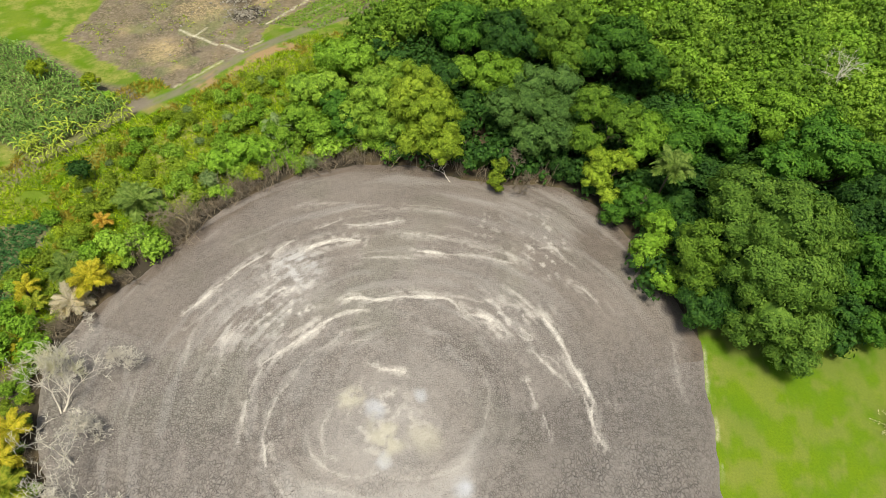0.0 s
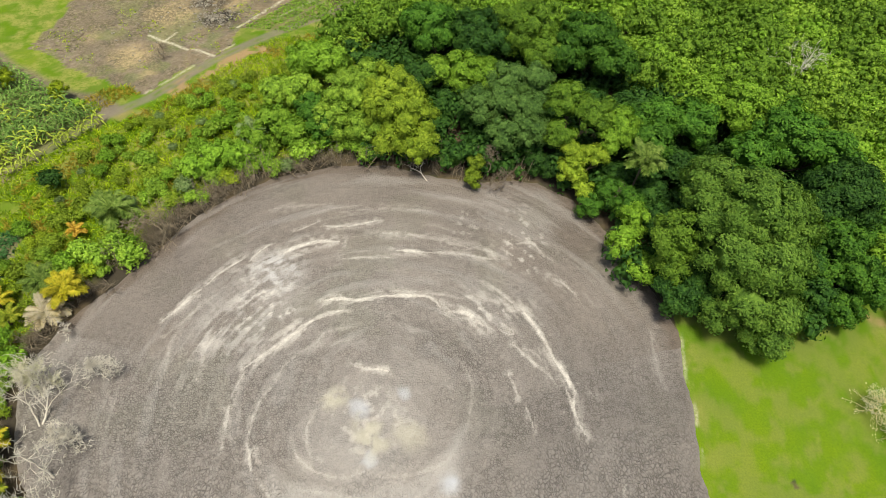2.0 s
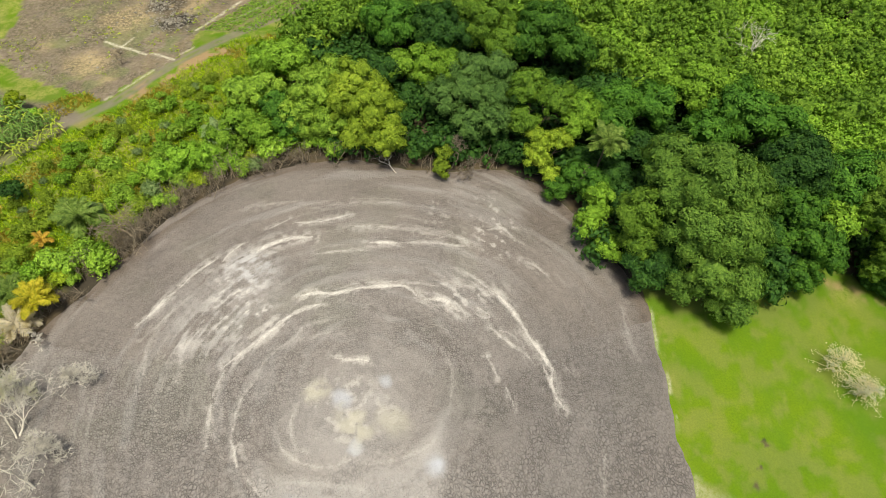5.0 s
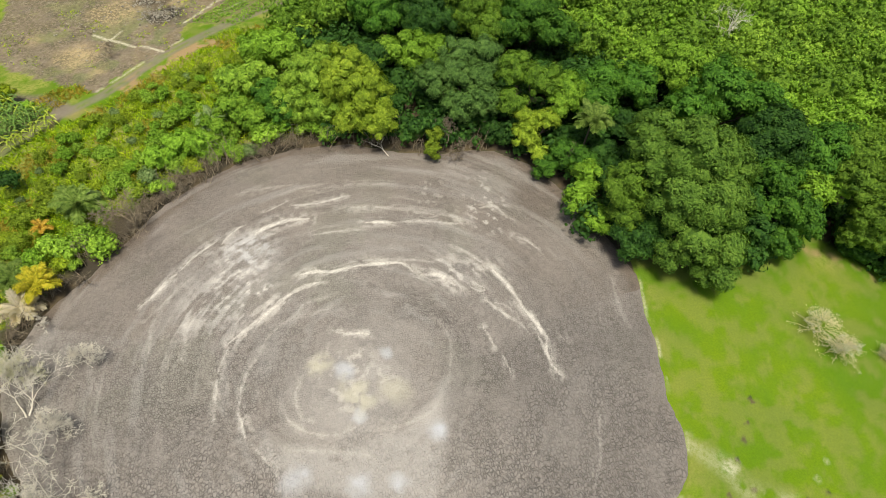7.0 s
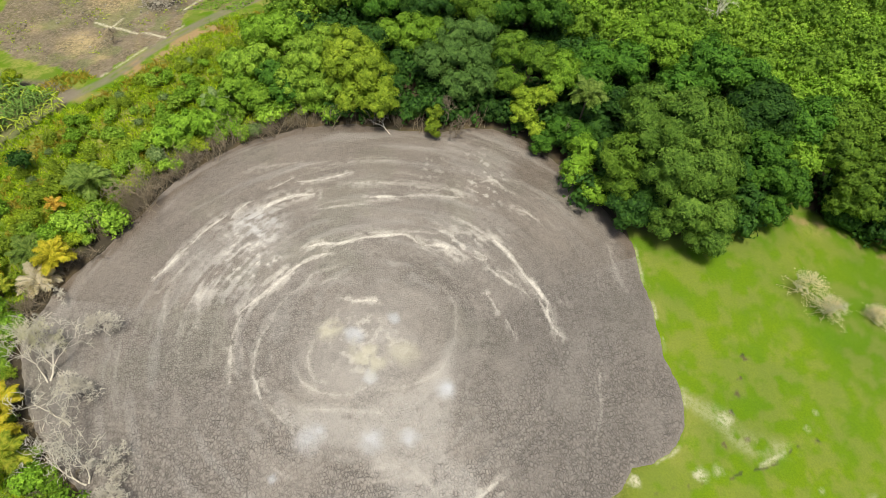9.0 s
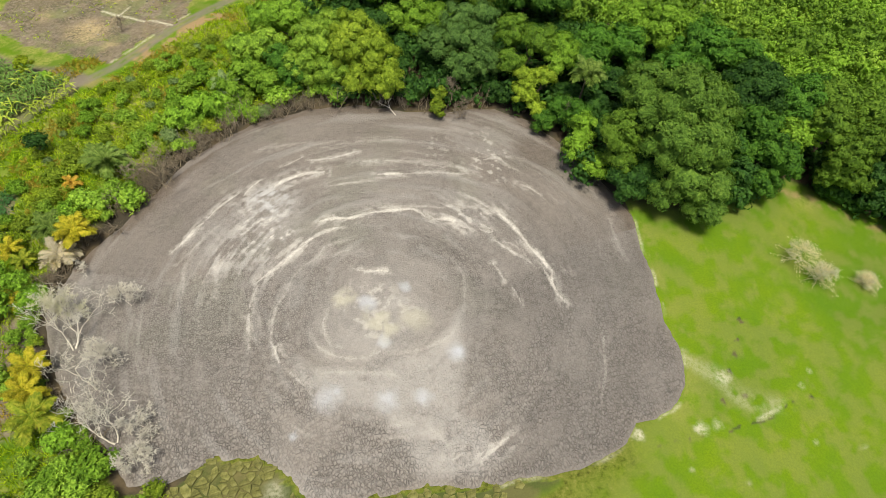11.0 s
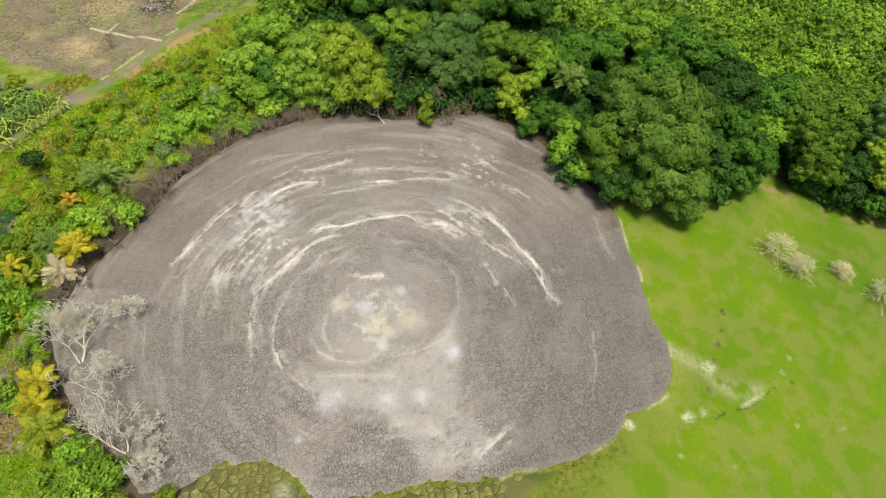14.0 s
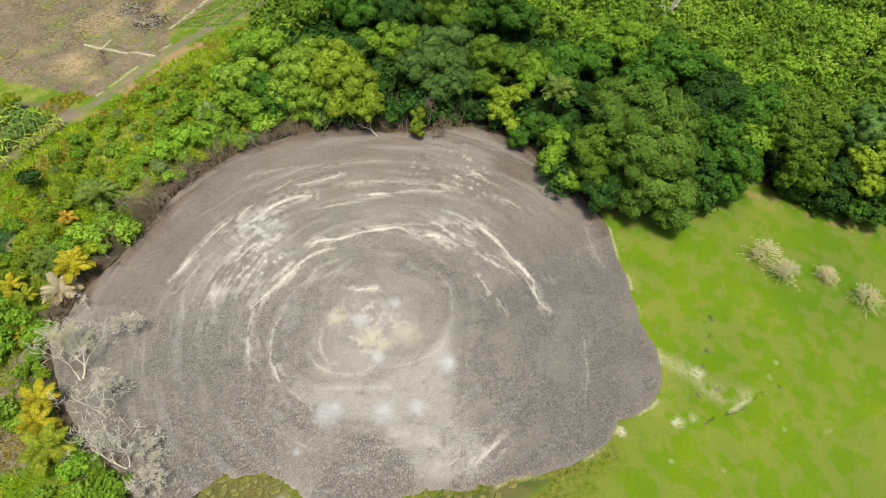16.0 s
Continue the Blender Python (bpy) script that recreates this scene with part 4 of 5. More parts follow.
            tip = end + d * (r * 0.85, r * 0.85, rz * 0.8)
            wood_s.tube([mid, (mid + tip) / 2 + rng.normal(size=3) * 0.2, tip], [thick * 0.25, thick * 0.16, 0.02], 3)
        part("limb", wood_s.mesh("limb", True), bark or BARK, trunk)
    return ob


def lobe(x, y, z, r, flat=0.82):
    return (x, y, z, r * 0.8, r * flat * 0.92)


WOOD = "trees round the mud"
broad_tree((5.6, 34.0), [lobe(3.0, 39.6, 7.4, 3.6), lobe(5.0, 36.0, 6.4, 3.6), lobe(6.4, 33.2, 3.8, 2.7, 0.95), lobe(3.0, 34.6, 3.6, 2.5, 0.9), lobe(2.0, 37.4, 6.2, 3.2, 0.9)], "yellow",
           "broad yellow-green tree leaning over the mud", 11, 1.0, (0.34, 0.2), 190, group=WOOD)
broad_tree((-2.4, 40.0), [lobe(-2.4, 41.6, 5.2, 4.0), lobe(-4.6, 38.4, 3.4, 3.0), lobe(-0.4, 37.2, 3.6, 3.0), lobe(0.4, 43.4, 5.6, 3.2)], "bank", "olive-green spreading tree with dense small leaves", 12, 1.0, (0.34, 0.2), 180, group=WOOD)
broad_tree((-6.6, 50.0), [lobe(-6.6, 50.0, 3.6, 3.6), lobe(-10.0, 53.0, 2.0, 2.8)], "fresh", "bright green leafy tree above the scrub", 13, group=WOOD)
broad_tree((18.4, 38.0), [lobe(14.0, 38.6, 5.8, 2.7), lobe(18.0, 41.8, 7.0, 3.2), lobe(21.4, 41.4, 7.2, 2.9), lobe(16.8, 38.4, 6.6, 2.4), lobe(20.2, 37.8, 6.4, 2.2),
           lobe(17.0, 34.6, 4.6, 2.6), lobe(20.2, 34.8, 4.8, 2.6)], "grey", "large grey-green tree with separate rounded clumps", 14, 1.0, (0.34, 0.2), 190, WOOD)
broad_tree((25.0, 35.4), [lobe(24.8, 37.6, 7.4, 3.0), lobe(27.7, 35.2, 7.4, 2.6), lobe(23.6, 33.4, 5.6, 2.0)], "olive", "olive-green tree with a rounded crown", 15, 1.0, (0.34, 0.2), 190, WOOD)
broad_tree((28.6, 33.4), [lobe(31.0, 34.3, 6.8, 2.6), lobe(30.2, 32.6, 6.0, 2.0)], "fresh", "round bright green tree beside a palm", 16, 0.9, (0.3, 0.18), 210, WOOD)
broad_tree((9.0, 57.0), [lobe(8.8, 57.4, 4.6, 4.2), lobe(6.4, 61.0, 3.4, 3.2)], "mid", "mid-green tall tree at the edge of scrub", 17, group=WOOD)
broad_tree((15.4, 54.4), [lobe(15.2, 54.0, 5.4, 4.6), lobe(13.0, 58.0, 4.2, 3.2)], "deep", "dark green dense tall tree", 18, group=WOOD)
broad_tree((22.4, 56.0), [lobe(22.2, 56.2, 5.4, 4.8), lobe(19.4, 59.0, 4.6, 3.2), lobe(24.6, 51.6, 4.8, 3.4)], "olive", "olive-green dense tall tree", 19, group=WOOD)
broad_tree((31.4, 54.6), [lobe(31.2, 54.8, 5.2, 5.0), lobe(27.4, 51.4, 5.0, 3.4), lobe(34.4, 50.6, 4.4, 3.4)], "mid", "wide mid-green tree among scrub", 20, group=WOOD)
broad_tree((12.4, 48.6), [lobe(12.4, 48.6, 3.6, 3.6), lobe(16.0, 47.4, 3.8, 2.8), lobe(8.4, 48.4, 3.2, 2.8)], "fresh", "low bright green tree in the wood", 21, group=WOOD)
broad_tree((6.0, 47.4), [lobe(6.2, 47.6, 3.0, 2.9), lobe(9.6, 43.6, 1.8, 2.1)], "deep", "low dark green tree in the wood", 22, group=WOOD)
broad_tree((34.2, 41.0), [lobe(34.0, 41.0, 3.2, 2.9), lobe(30.4, 42.4, 2.8, 2.4)], "deep", "dark green shaded tree in the wood", 23, group=WOOD)
broad_tree((38.2, 38.4), [lobe(37.8, 38.6, 4.4, 3.0), lobe(42.4, 37.0, 4.6, 3.4)], "mid", "mid-green bushy tree in the wood", 24, group=WOOD)
broad_tree((45.0, 42.0), [lobe(44.8, 42.0, 4.6, 4.0), lobe(49.4, 39.6, 5.2, 4.4)], "fresh", "wide fresh green tree at the scrub's edge", 25, group=WOOD)
broad_tree((25.6, 30.0), [lobe(24.9, 29.5, 3.6, 2.0, 0.9), lobe(27.7, 30.2, 5.3, 1.6), lobe(25.3, 31.2, 5.0, 1.6), lobe(26.4, 28.0, 2.2, 1.6)], "yellow", "slender yellow-green tree at the mud's edge", 26, 0.8, (0.3, 0.18), 220, WOOD)
broad_tree((28.8, 26.6), [lobe(29.2, 26.2, 3.0, 2.0, 0.9), lobe(26.9, 25.4, 1.8, 1.8), lobe(30.8, 24.0, 3.8, 1.9)], "mid", "mid-green bushy tree at the mud's edge", 27, 0.85, (0.3, 0.18), 200, WOOD)
broad_tree((29.6, 19.6), [lobe(29.4, 19.0, 2.6, 2.1, 1.0), lobe(31.2, 22.0, 3.6, 2.0), lobe(30.8, 15.8, 2.6, 1.8, 1.0)], "fresh", "bright green low tree overhanging the mud", 28, 0.85, (0.34, 0.2), 180, WOOD)
broad_tree((33.2, 15.6), [lobe(33.0, 16.4, 7.2, 3.0, 0.9), lobe(33.2, 14.6, 5.0, 2.4)], "olive", "upright rounded olive-green tree beside the mud", 29, 1.0, (0.34, 0.2), 170, WOOD)
broad_tree((33.8, 12.0), [lobe(33.4, 11.8, 3.0, 2.6, 1.0), lobe(36.0, 12.0, 3.4, 2.2, 1.0)], "deep", "dark green low tree beside the mud", 30, 0.95, (0.36, 0.22), 160, WOOD)
broad_tree((39.6, 14.0), [lobe(38.0, 21.4, 9.2, 4.2), lobe(37.0, 18.0, 9.2, 3.4), lobe(40.2, 16.6, 11.2, 4.6), lobe(43.0, 15.6, 10.4, 3.4), lobe(38.0, 13.4, 8.2, 4.0),
           lobe(41.6, 12.4, 8.4, 3.8), lobe(39.0, 9.6, 5.4, 3.6), lobe(41.8, 8.6, 4.8, 3.0), lobe(41.2, 6.8, 2.8, 2.3, 0.9), lobe(37.6, 9.6, 3.0, 2.4)],
           "great", "huge old tree with a domed grey-green crown", 31, 1.15, (0.34, 0.2), 190, WOOD, dome=0.72)
broad_tree((47.6, 13.4), [lobe(47.4, 14.4, 5.6, 2.2, 0.9), lobe(48.2, 11.6, 3.4, 2.0, 1.0), lobe(48.4, 9.8, 1.2, 1.6, 0.9)], "deep", "dark green tree with loose leaves", 32, 0.8, (0.4, 0.24), 110, WOOD)
broad_tree((51.6, 13.4), [lobe(50.8, 15.8, 7.2, 2.9), lobe(52.4, 13.4, 5.4, 2.6), lobe(54.2, 12.2, 3.8, 3.0, 1.0), lobe(51.8, 10.8, 1.8, 2.3, 0.9), lobe(49.6, 13.6, 5.0, 2.0)], "mid",
           "mid-green tree with rounded bubbly clumps", 33, 0.7, (0.34, 0.22), 170, WOOD)
broad_tree((58.4, 15.8), [lobe(57.2, 15.4, 5.0, 2.1, 0.7), lobe(59.6, 15.6, 5.0, 2.2, 0.7), lobe(58.4, 17.2, 5.4, 2.0, 0.7)], "fresh", "bright green tree with flat tiers of large leaves", 34, 0.8, (0.5, 0.32), 90, WOOD)
broad_tree((63.0, 12.0), [lobe(61.4, 15.0, 6.8, 3.2), lobe(63.0, 11.8, 4.4, 3.2, 1.0), lobe(61.6, 10.8, 1.8, 2.2, 1.0), lobe(65.4, 12.6, 5.8, 2.8), lobe(64.6, 9.4, 2.0, 2.2, 1.0)], "olive", "olive-green tree hung with creeper at the meadow's edge", 35, 0.8, (0.32, 0.2), 170, WOOD)
broad_tree((53.6, 21.8), [lobe(53.6, 21.8, 7.6, 4.6), lobe(51.0, 20.4, 6.8, 2.8), lobe(56.6, 24.6, 6.6, 3.6)], "deep", "wide dark green tree behind the front row", 36, group=WOOD)
broad_tree((53.2, 32.6), [lobe(52.4, 33.4, 6.0, 5.0), lobe(57.4, 30.6, 5.4, 3.6), lobe(47.4, 31.4, 5.0, 3.4)], "mid", "broad mid-green tree in the wood", 37, group=WOOD)
broad_tree((59.4, 20.2), [lobe(59.4, 20.4, 6.2, 4.0), lobe(63.4, 22.4, 5.2, 3.6)], "mid", "mid-green wide tree in the wood", 38, group=WOOD)
broad_tree((65.0, 18.4), [lobe(64.4, 19.4, 6.0, 3.8), lobe(68.6, 17.2, 6.2, 3.6)], "olive", "olive-green tree behind the meadow", 39, group=WOOD)
broad_tree((67.6, 8.8), [lobe(67.4, 9.2, 3.0, 2.4, 1.0), lobe(66.6, 6.8, 0.6, 1.9, 0.9)], "deep", "dark green low tree at the meadow's edge", 40, 0.9, (0.4, 0.26), 120, WOOD)
broad_tree((70.6, 9.0), [lobe(70.6, 9.2, 5.0, 2.6, 1.1), lobe(70.8, 7.2, 2.6, 2.2, 1.0)], "yellow", "upright olive-yellow tree at the meadow's end", 38, 0.8, (0.34, 0.2), 160, WOOD)
broad_tree((73.6, 12.4), [lobe(73.2, 13.0, 6.8, 4.4), lobe(76.4, 10.0, 4.6, 3.6), lobe(77.0, 6.0, 2.0, 3.0)], "grey", "grey-green domed tree at the meadow's end", 41, 0.9, (0.32, 0.2), 160, group=WOOD)
broad_tree((69.6, 5.0), [lobe(69.6, 5.0, -0.4, 1.9, 0.9), lobe(72.4, 3.6, -0.6, 1.7, 0.9)], "mid", "bright green bush at the meadow's edge", 48, 0.6, (0.34, 0.22), 200, name="bush")
broad_tree((59.6, 21.0), [lobe(59.4, 20.8, 5.4, 3.6), lobe(56.0, 19.4, 4.4, 2.6)], "mid", "mid-green wide tree in the wood", 49, group=WOOD)
broad_tree((42.6, 28.4), [lobe(42.4, 28.6, 3.2, 3.2), lobe(46.4, 26.2, 4.0, 2.8), lobe(38.6, 30.6, 3.0, 2.6)], "deep", "dark green shaded tree behind the great tree", 42, group=WOOD)
broad_tree((35.2, 32.6), [lobe(35.2, 33.0, 5.2, 2.6), lobe(33.0, 36.4, 5.0, 2.6)], "mid", "mid-green bushy tree beside a palm", 43, group=WOOD)
broad_tree((46.6, 19.0), [lobe(47.2, 19.6, 4.6, 2.8), lobe(50.0, 16.8, 4.4, 2.2)], "deep", "dark green tree between taller crowns", 44, group=WOOD)
broad_tree((30.6, 29.6), [lobe(31.0, 29.4, 2.8, 2.0), lobe(34.2, 26.0, 3.0, 2.0), lobe(33.8, 22.0, 3.6, 2.0)], "deep", "dark green low tree in the wood", 45, 0.9, (0.36, 0.22), 160, WOOD)
broad_tree((20.8, 32.6), [lobe(21.4, 32.6, 1.8, 1.6, 1.0), lobe(23.0, 32.0, 1.6, 1.5, 1.0)], "deep", "dark green undergrowth tree in the shade", 46, 0.9, group=WOOD)
broad_tree((13.0, 30.2), [lobe(13.0, 30.2, 1.5, 1.25, 1.3), lobe(13.4, 31.4, 2.7, 1.0, 1.2)], "yellow", "upright yellow-green bush at the mud's edge", 47, 0.6, (0.26, 0.16), 300, name="bush")


# ---- low scrub that nobody could count ----
def scatter(rng, box, spacing, ok):
    x0, y0, x1, y1 = box
    xs, ys = np.meshgrid(np.arange(x0, x1, spacing), np.arange(y0, y1, spacing))
    xs, ys = xs.ravel() + rng.uniform(-0.55, 0.55, xs.size) * spacing, ys.ravel() + rng.uniform(-0.55, 0.55, ys.size) * spacing
    good = ok(xs, ys)
    return xs[good], ys[good]


def thicket(name, label, leaf, seed, box, spacing, ok, r, h, size, dense, clump):
    rng = np.random.default_rng(seed)
    xs, ys = scatter(rng, box, spacing, ok)
    zs = lie(xs, ys)
    soup = Soup()
    for x, y, z in zip(xs, ys, zs):
        rr = r * rng.uniform(0.5, 1.0) ** 2 * 1.9
        top = h * rng.uniform(0.2, 0.8) + rr * 0.75 + 0.8 * h * (float(fbm(x, y, 7.0, 3, 79)) - 0.45)
        crown_into(soup, [(x, y, z + top - rr * 0.5, rr, rr * rng.uniform(0.6, 1.0))], rng, clump, size, dense, 0.05, dome=0.3, facets=(5, 4), ragged=1.0)
    return part(name, soup.mesh(name), LEAF[leaf], kind="stuff", label=label)


def far_ok(least, most):
    def ok(x, y):
        back = np.interp(x, [-14, -6, 6, 20, 36, 44, 52, 62, 72, 110], [62, 60, 62, 60, 55, 47, 40, 28, 19, 16])
        lane = np.interp(y, [55, 66, 74, 100], [-9, -9, -2, 14])
        tone = fbm(x, y, 4.0, 4, 77)
        return (y > back) & (x > lane) & (tone >= least) & (tone < most)
    return ok


thicket("scrub", "dense yellow-green scrub of low bushes", "scrub", 51, (-14, 16, 116, 98), 2.35, far_ok(0.55, 1.0), 1.7, 3.0, (0.4, 0.27), 14, 0.95)
thicket("scrub", "dense mid-green scrub of low bushes", "fresh", 52, (-14, 16, 116, 98), 2.35, far_ok(0.45, 0.55), 1.9, 3.4, (0.4, 0.27), 14, 0.95)
thicket("scrub", "dense dull green scrub of bushes", "olive", 54, (-14, 16, 116, 98), 2.4, far_ok(0.0, 0.45), 2.0, 4.0, (0.4, 0.27), 14, 1.0)
# the dark leaf colour stands in for deep shade in gaps between trees
thicket("undergrowth", "dark green undergrowth, its tone also giving the shade between the trees", "deep", 53, (-2, 6, 84, 62), 3.0,
        lambda x, y: (wooded(x, y) > np.where(x > 44, 0.5, 1.4)) & (y < np.interp(x, [-2, 20, 36, 52, 72, 90], [64, 62, 57, 42, 22, 18])), 1.7, 1.1, (0.6, 0.38), 13, 1.1)


# ---- shrubs between the mud and the fields ----
def shrub(leaf, label, seed, r=1.5, h=2.4, size=(0.29, 0.175), dense=58, clump=0.7):
    rng = np.random.default_rng(seed)
    ob = thing("shrub", (0, 0, -60 - seed), label, "shrub", "shrubs beside the mud")
    lobes = []
    for k in range(4):
        a = k * 1.7 + rng.random()
        d = r * rng.uniform(0.35, 0.7) if k else 0
        rr = r * rng.uniform(0.45, 0.72)
        lobes.append((d * math.cos(a), d * math.sin(a), h * rng.uniform(0.45, 0.8) if k else h * 0.75, rr, rr * 0.8))
    soup = Soup()
    crown_into(soup, lobes, rng, clump, size, dense, -0.4, facets=(5, 4), ragged=0.8)
    part("foliage", soup.mesh("foliage"), LEAF[leaf], ob)
    for x, y, z, _, _ in lobes:
        stems = Soup()
        stems.tube([(0.08 * x, 0.08 * y, -0.15), (x * 0.5, y * 0.5, z * 0.6), (x, y, z)], [0.06, 0.045, 0.02], 5)
        part("stem", stems.mesh("stem", True), BARK, ob)
    return ob


KINDS = [
    shrub("bank", "bright green leafy shrub on the bank", 1), shrub("fresh", "bright green leafy shrub on the bank", 2, 1.8, 2.8),
    shrub("bank", "mid-green dense shrub on the bank", 3), shrub("fresh", "mid-green dense shrub on the bank", 4, 1.9, 3.0, (0.42, 0.27), 60),
    shrub("deep", "dark green dense shrub on the bank", 5, 1.6, 2.6), shrub("yellow", "yellow-green shrub on the bank", 6, 1.3, 1.9),
    shrub("yellow", "yellow-green shrub covered in creeper", 7, 1.7, 1.6), shrub("silver", "silver-green feathery shrub on the bank", 8, 1.5, 2.2, (0.34, 0.16), 120),
    shrub("lemon", "low olive-green and lime shrub on the bank", 9, 1.6, 1.7),
]
rng = np.random.default_rng(7)


def band_ok(x, y):
    g = -edge_gap(x, y)
    a = np.degrees(np.arctan2(y - MID[1], x - MID[0])) % 360
    outer = np.interp(a, [84, 96, 104, 115, 130, 142, 150, 165, 178, 185, 195, 204, 212, 222], [24, 30, 27, 24, 21, 20, 18, 12, 6.0, 4.2, 4.2, 6, 10, 12])
    inner = np.interp(a, [84, 100, 150, 168, 180, 195, 205, 222], [0.9, 0.5, 0.6, 1.2, 1.0, 0.7, 0.3, 0.2])
    clear = (np.hypot(x + 29.7, y + 7.9) > 1.5) & (np.hypot(x + 31.0, y + 2.8) > 1.5) & (np.hypot(x + 31.0, y + 5.2) > 1.5) & (np.hypot(x + 30.2, y - 12.5) > 2.2)
    for px, py, pr in ((-32.2, 21.8, 2.0), (-36.6, 12.4, 1.6), (-28.3, 23.6, 2.0), (-22.6, 22.4, 2.8), (-15.0, 37.2, 1.8), (-35.0, 10.6, 1.4), (-34.7, 1.2, 2.4), (-33.5, -8.2, 2.4), (-32.8, 14.4, 1.5)):
        clear &= np.hypot(x - px, y - py) > pr
    road = (line_distance(x, y, ROAD) > 2.6) & (line_distance(x, y, clay_line) > 1.6)
    road &= ~inside(x, y, MAIZE)
    return (a > 84) & (a < 222) & (g > inner) & (g < outer) & clear & road & (a < 224)


xs, ys = scatter(rng, (-46, -22, 10, 66), 2.0, band_ok)
used_kind = set()
for x, y in zip(xs, ys):
    g = float(-edge_gap(x, y))
    tone = float(fbm(x, y, 6.0, 3, 83))
    near = g < 7
    drift = tone + 0.1 * rng.normal()
    if near:
        k = int(rng.choice([3, 2, 2, 0])) if drift < 0.38 else int(rng.choice([2, 3, 7, 0])) if drift < 0.48 else int(rng.choice([0, 1, 2, 5])) if drift < 0.60 else int(rng.choice([5, 8, 0]))
    else:
        k = int(rng.choice([2, 3, 0, 1])) if drift < 0.42 else int(rng.choice([0, 6, 7, 2])) if drift < 0.5 else int(rng.choice([6, 8, 5]))
    s = float(rng.uniform(0.75, 1.2)) * (1.0 if near else 0.8 if g < 12 else 0.6)
    m = pose(x, y, ground_z(x, y), rng.uniform(-8, 8), rng.uniform(-8, 8), rng.uniform(0, 360)) @ Matrix.Scale(s, 4)
    if k not in used_kind:
        used_kind.add(k)
        KINDS[k].matrix_basis = m
    else:
        copy_thing(KINDS[k], m)
def strip_ok(x, y):
    g = -edge_gap(x, y)
    a = np.degrees(np.arctan2(y - MID[1], x - MID[0])) % 360
    return (a > 181) & (a < 212) & (g > 0.5) & (g < 2.6) & (np.hypot(x + 29.7, y + 7.9) > 1.0)


xs, ys = scatter(rng, (-34, -14, -22, 4), 1.15, strip_ok)
for x, y in zip(xs, ys):
    k = int(rng.choice([0, 1, 2, 5]))
    m = pose(x, y, ground_z(x, y), rng.uniform(-8, 8), rng.uniform(-8, 8), rng.uniform(0, 360)) @ Matrix.Scale(float(rng.uniform(0.4, 0.65)), 4)
    if k in used_kind:
        copy_thing(KINDS[k], m)
    else:
        used_kind.add(k)
        KINDS[k].matrix_basis = m
for k, ob in enumerate(KINDS):
    if k not in used_kind:
        ob.matrix_basis = pose(-34 - k, 30, ground_z(-34 - k, 30))

# bigger bushy trees that stand out of the band
broad_tree((-12.4, 38.6), [lobe(-12.4, 38.6, 2.6, 2.6, 0.9), lobe(-9.6, 36.6, 2.4, 2.2, 0.9), lobe(-14.6, 36.0, 1.8, 2.0, 0.9)], "fresh", "bright green bushy tree on the bank", 61, 0.8, (0.4, 0.26), 150)
broad_tree((-9.4, 44.4), [lobe(-9.4, 44.4, 3.0, 3.0, 0.9), lobe(-12.8, 45.6, 2.0, 2.4, 0.9)], "bank", "bright green bushy tree on the bank", 62, 0.9, (0.4, 0.26), 150)
broad_tree((-18.6, 33.0), [lobe(-18.6, 33.0, 1.8, 2.2, 0.9), lobe(-16.0, 33.0, 2.0, 1.9, 0.9), lobe(-20.8, 31.0, 1.6, 1.7, 0.9)], "fresh", "bright green bush on the bank", 63, 0.75, (0.36, 0.24), 170)
broad_tree((-6.0, 37.4), [lobe(-6.0, 37.6, 2.6, 2.4, 0.9), lobe(-7.6, 40.8, 3.2, 2.4, 0.9)], "mid", "mid-green bushy tree on the bank", 64, 0.8, (0.4, 0.26), 150)


# ---- palms ----
def frond_mesh(name, length, droop, rng, wide=0.62, pairs=22):
    soup = Soup()
    t = np.linspace(0, 1, 8)
    line = np.stack([length * (t - 0.12 * t * t), 0 * t, length * (0.34 * t - droop * t * t)], 1)
    soup.tube(line, 0.045 * (1 - 0.85 * t), 4)
    for side in (-1, 1):
        for k in range(pairs):
            u = 0.1 + 0.9 * (k + rng.random() * 0.5) / pairs
            p = np.array([np.interp(u, t, line[:, c]) for c in range(3)])
            l = wide * (0.55 + 0.9 * math.sin(math.pi * min(u * 0.9 + 0.08, 1))) * rng.uniform(0.85, 1.1)
            out = np.array((0.55 + 0.5 * u, side, -0.28 - 0.4 * rng.random()))
            out /= np.linalg.norm(out)
            w = np.array((0.1, 0, 0.0))
            tip = p + out * l
            soup.add([p - w, p + w, tip + w * 0.3 + (0, 0, -0.1 * l), tip - w * 0.3 + (0, 0, -0.1 * l)], [(0, 1, 2, 3)])
    return soup.mesh(name)


rng = np.random.default_rng(21)
FRONDS = [frond_mesh("frond", 2.7, 0.42, rng), frond_mesh("frond", 2.4, 0.62, rng), frond_mesh("frond", 2.8, 0.3, rng)]
FROND_SETS = {}


def palm(x, y, z_top, leaf, label, seed, size=1.0, count=17, lean=(0.3, 0.2)):
    rng = np.random.default_rng(seed)
    bz = ground_z(x, y) - 0.05
    ob = thing("palm", (x - lean[0], y - lean[1], bz), label, "palm tree", "palms")
    h = z_top - bz
    s = Soup()
    t = np.linspace(0, 1, 7)
    s.tube(np.stack([lean[0] * t ** 1.6, lean[1] * t ** 1.6, h * t], 1), 0.13 * (1.25 - 0.5 * t), 8)
    part("trunk", s.mesh("trunk", True), BARK, ob)
    if leaf not in FROND_SETS:
        FROND_SETS[leaf] = []
        for me in FRONDS:
            c = me.copy()
            c.materials.append(LEAF[leaf])
            FROND_SETS[leaf].append(c)
    for k in range(count):
        lift = (k / count) ** 1.3
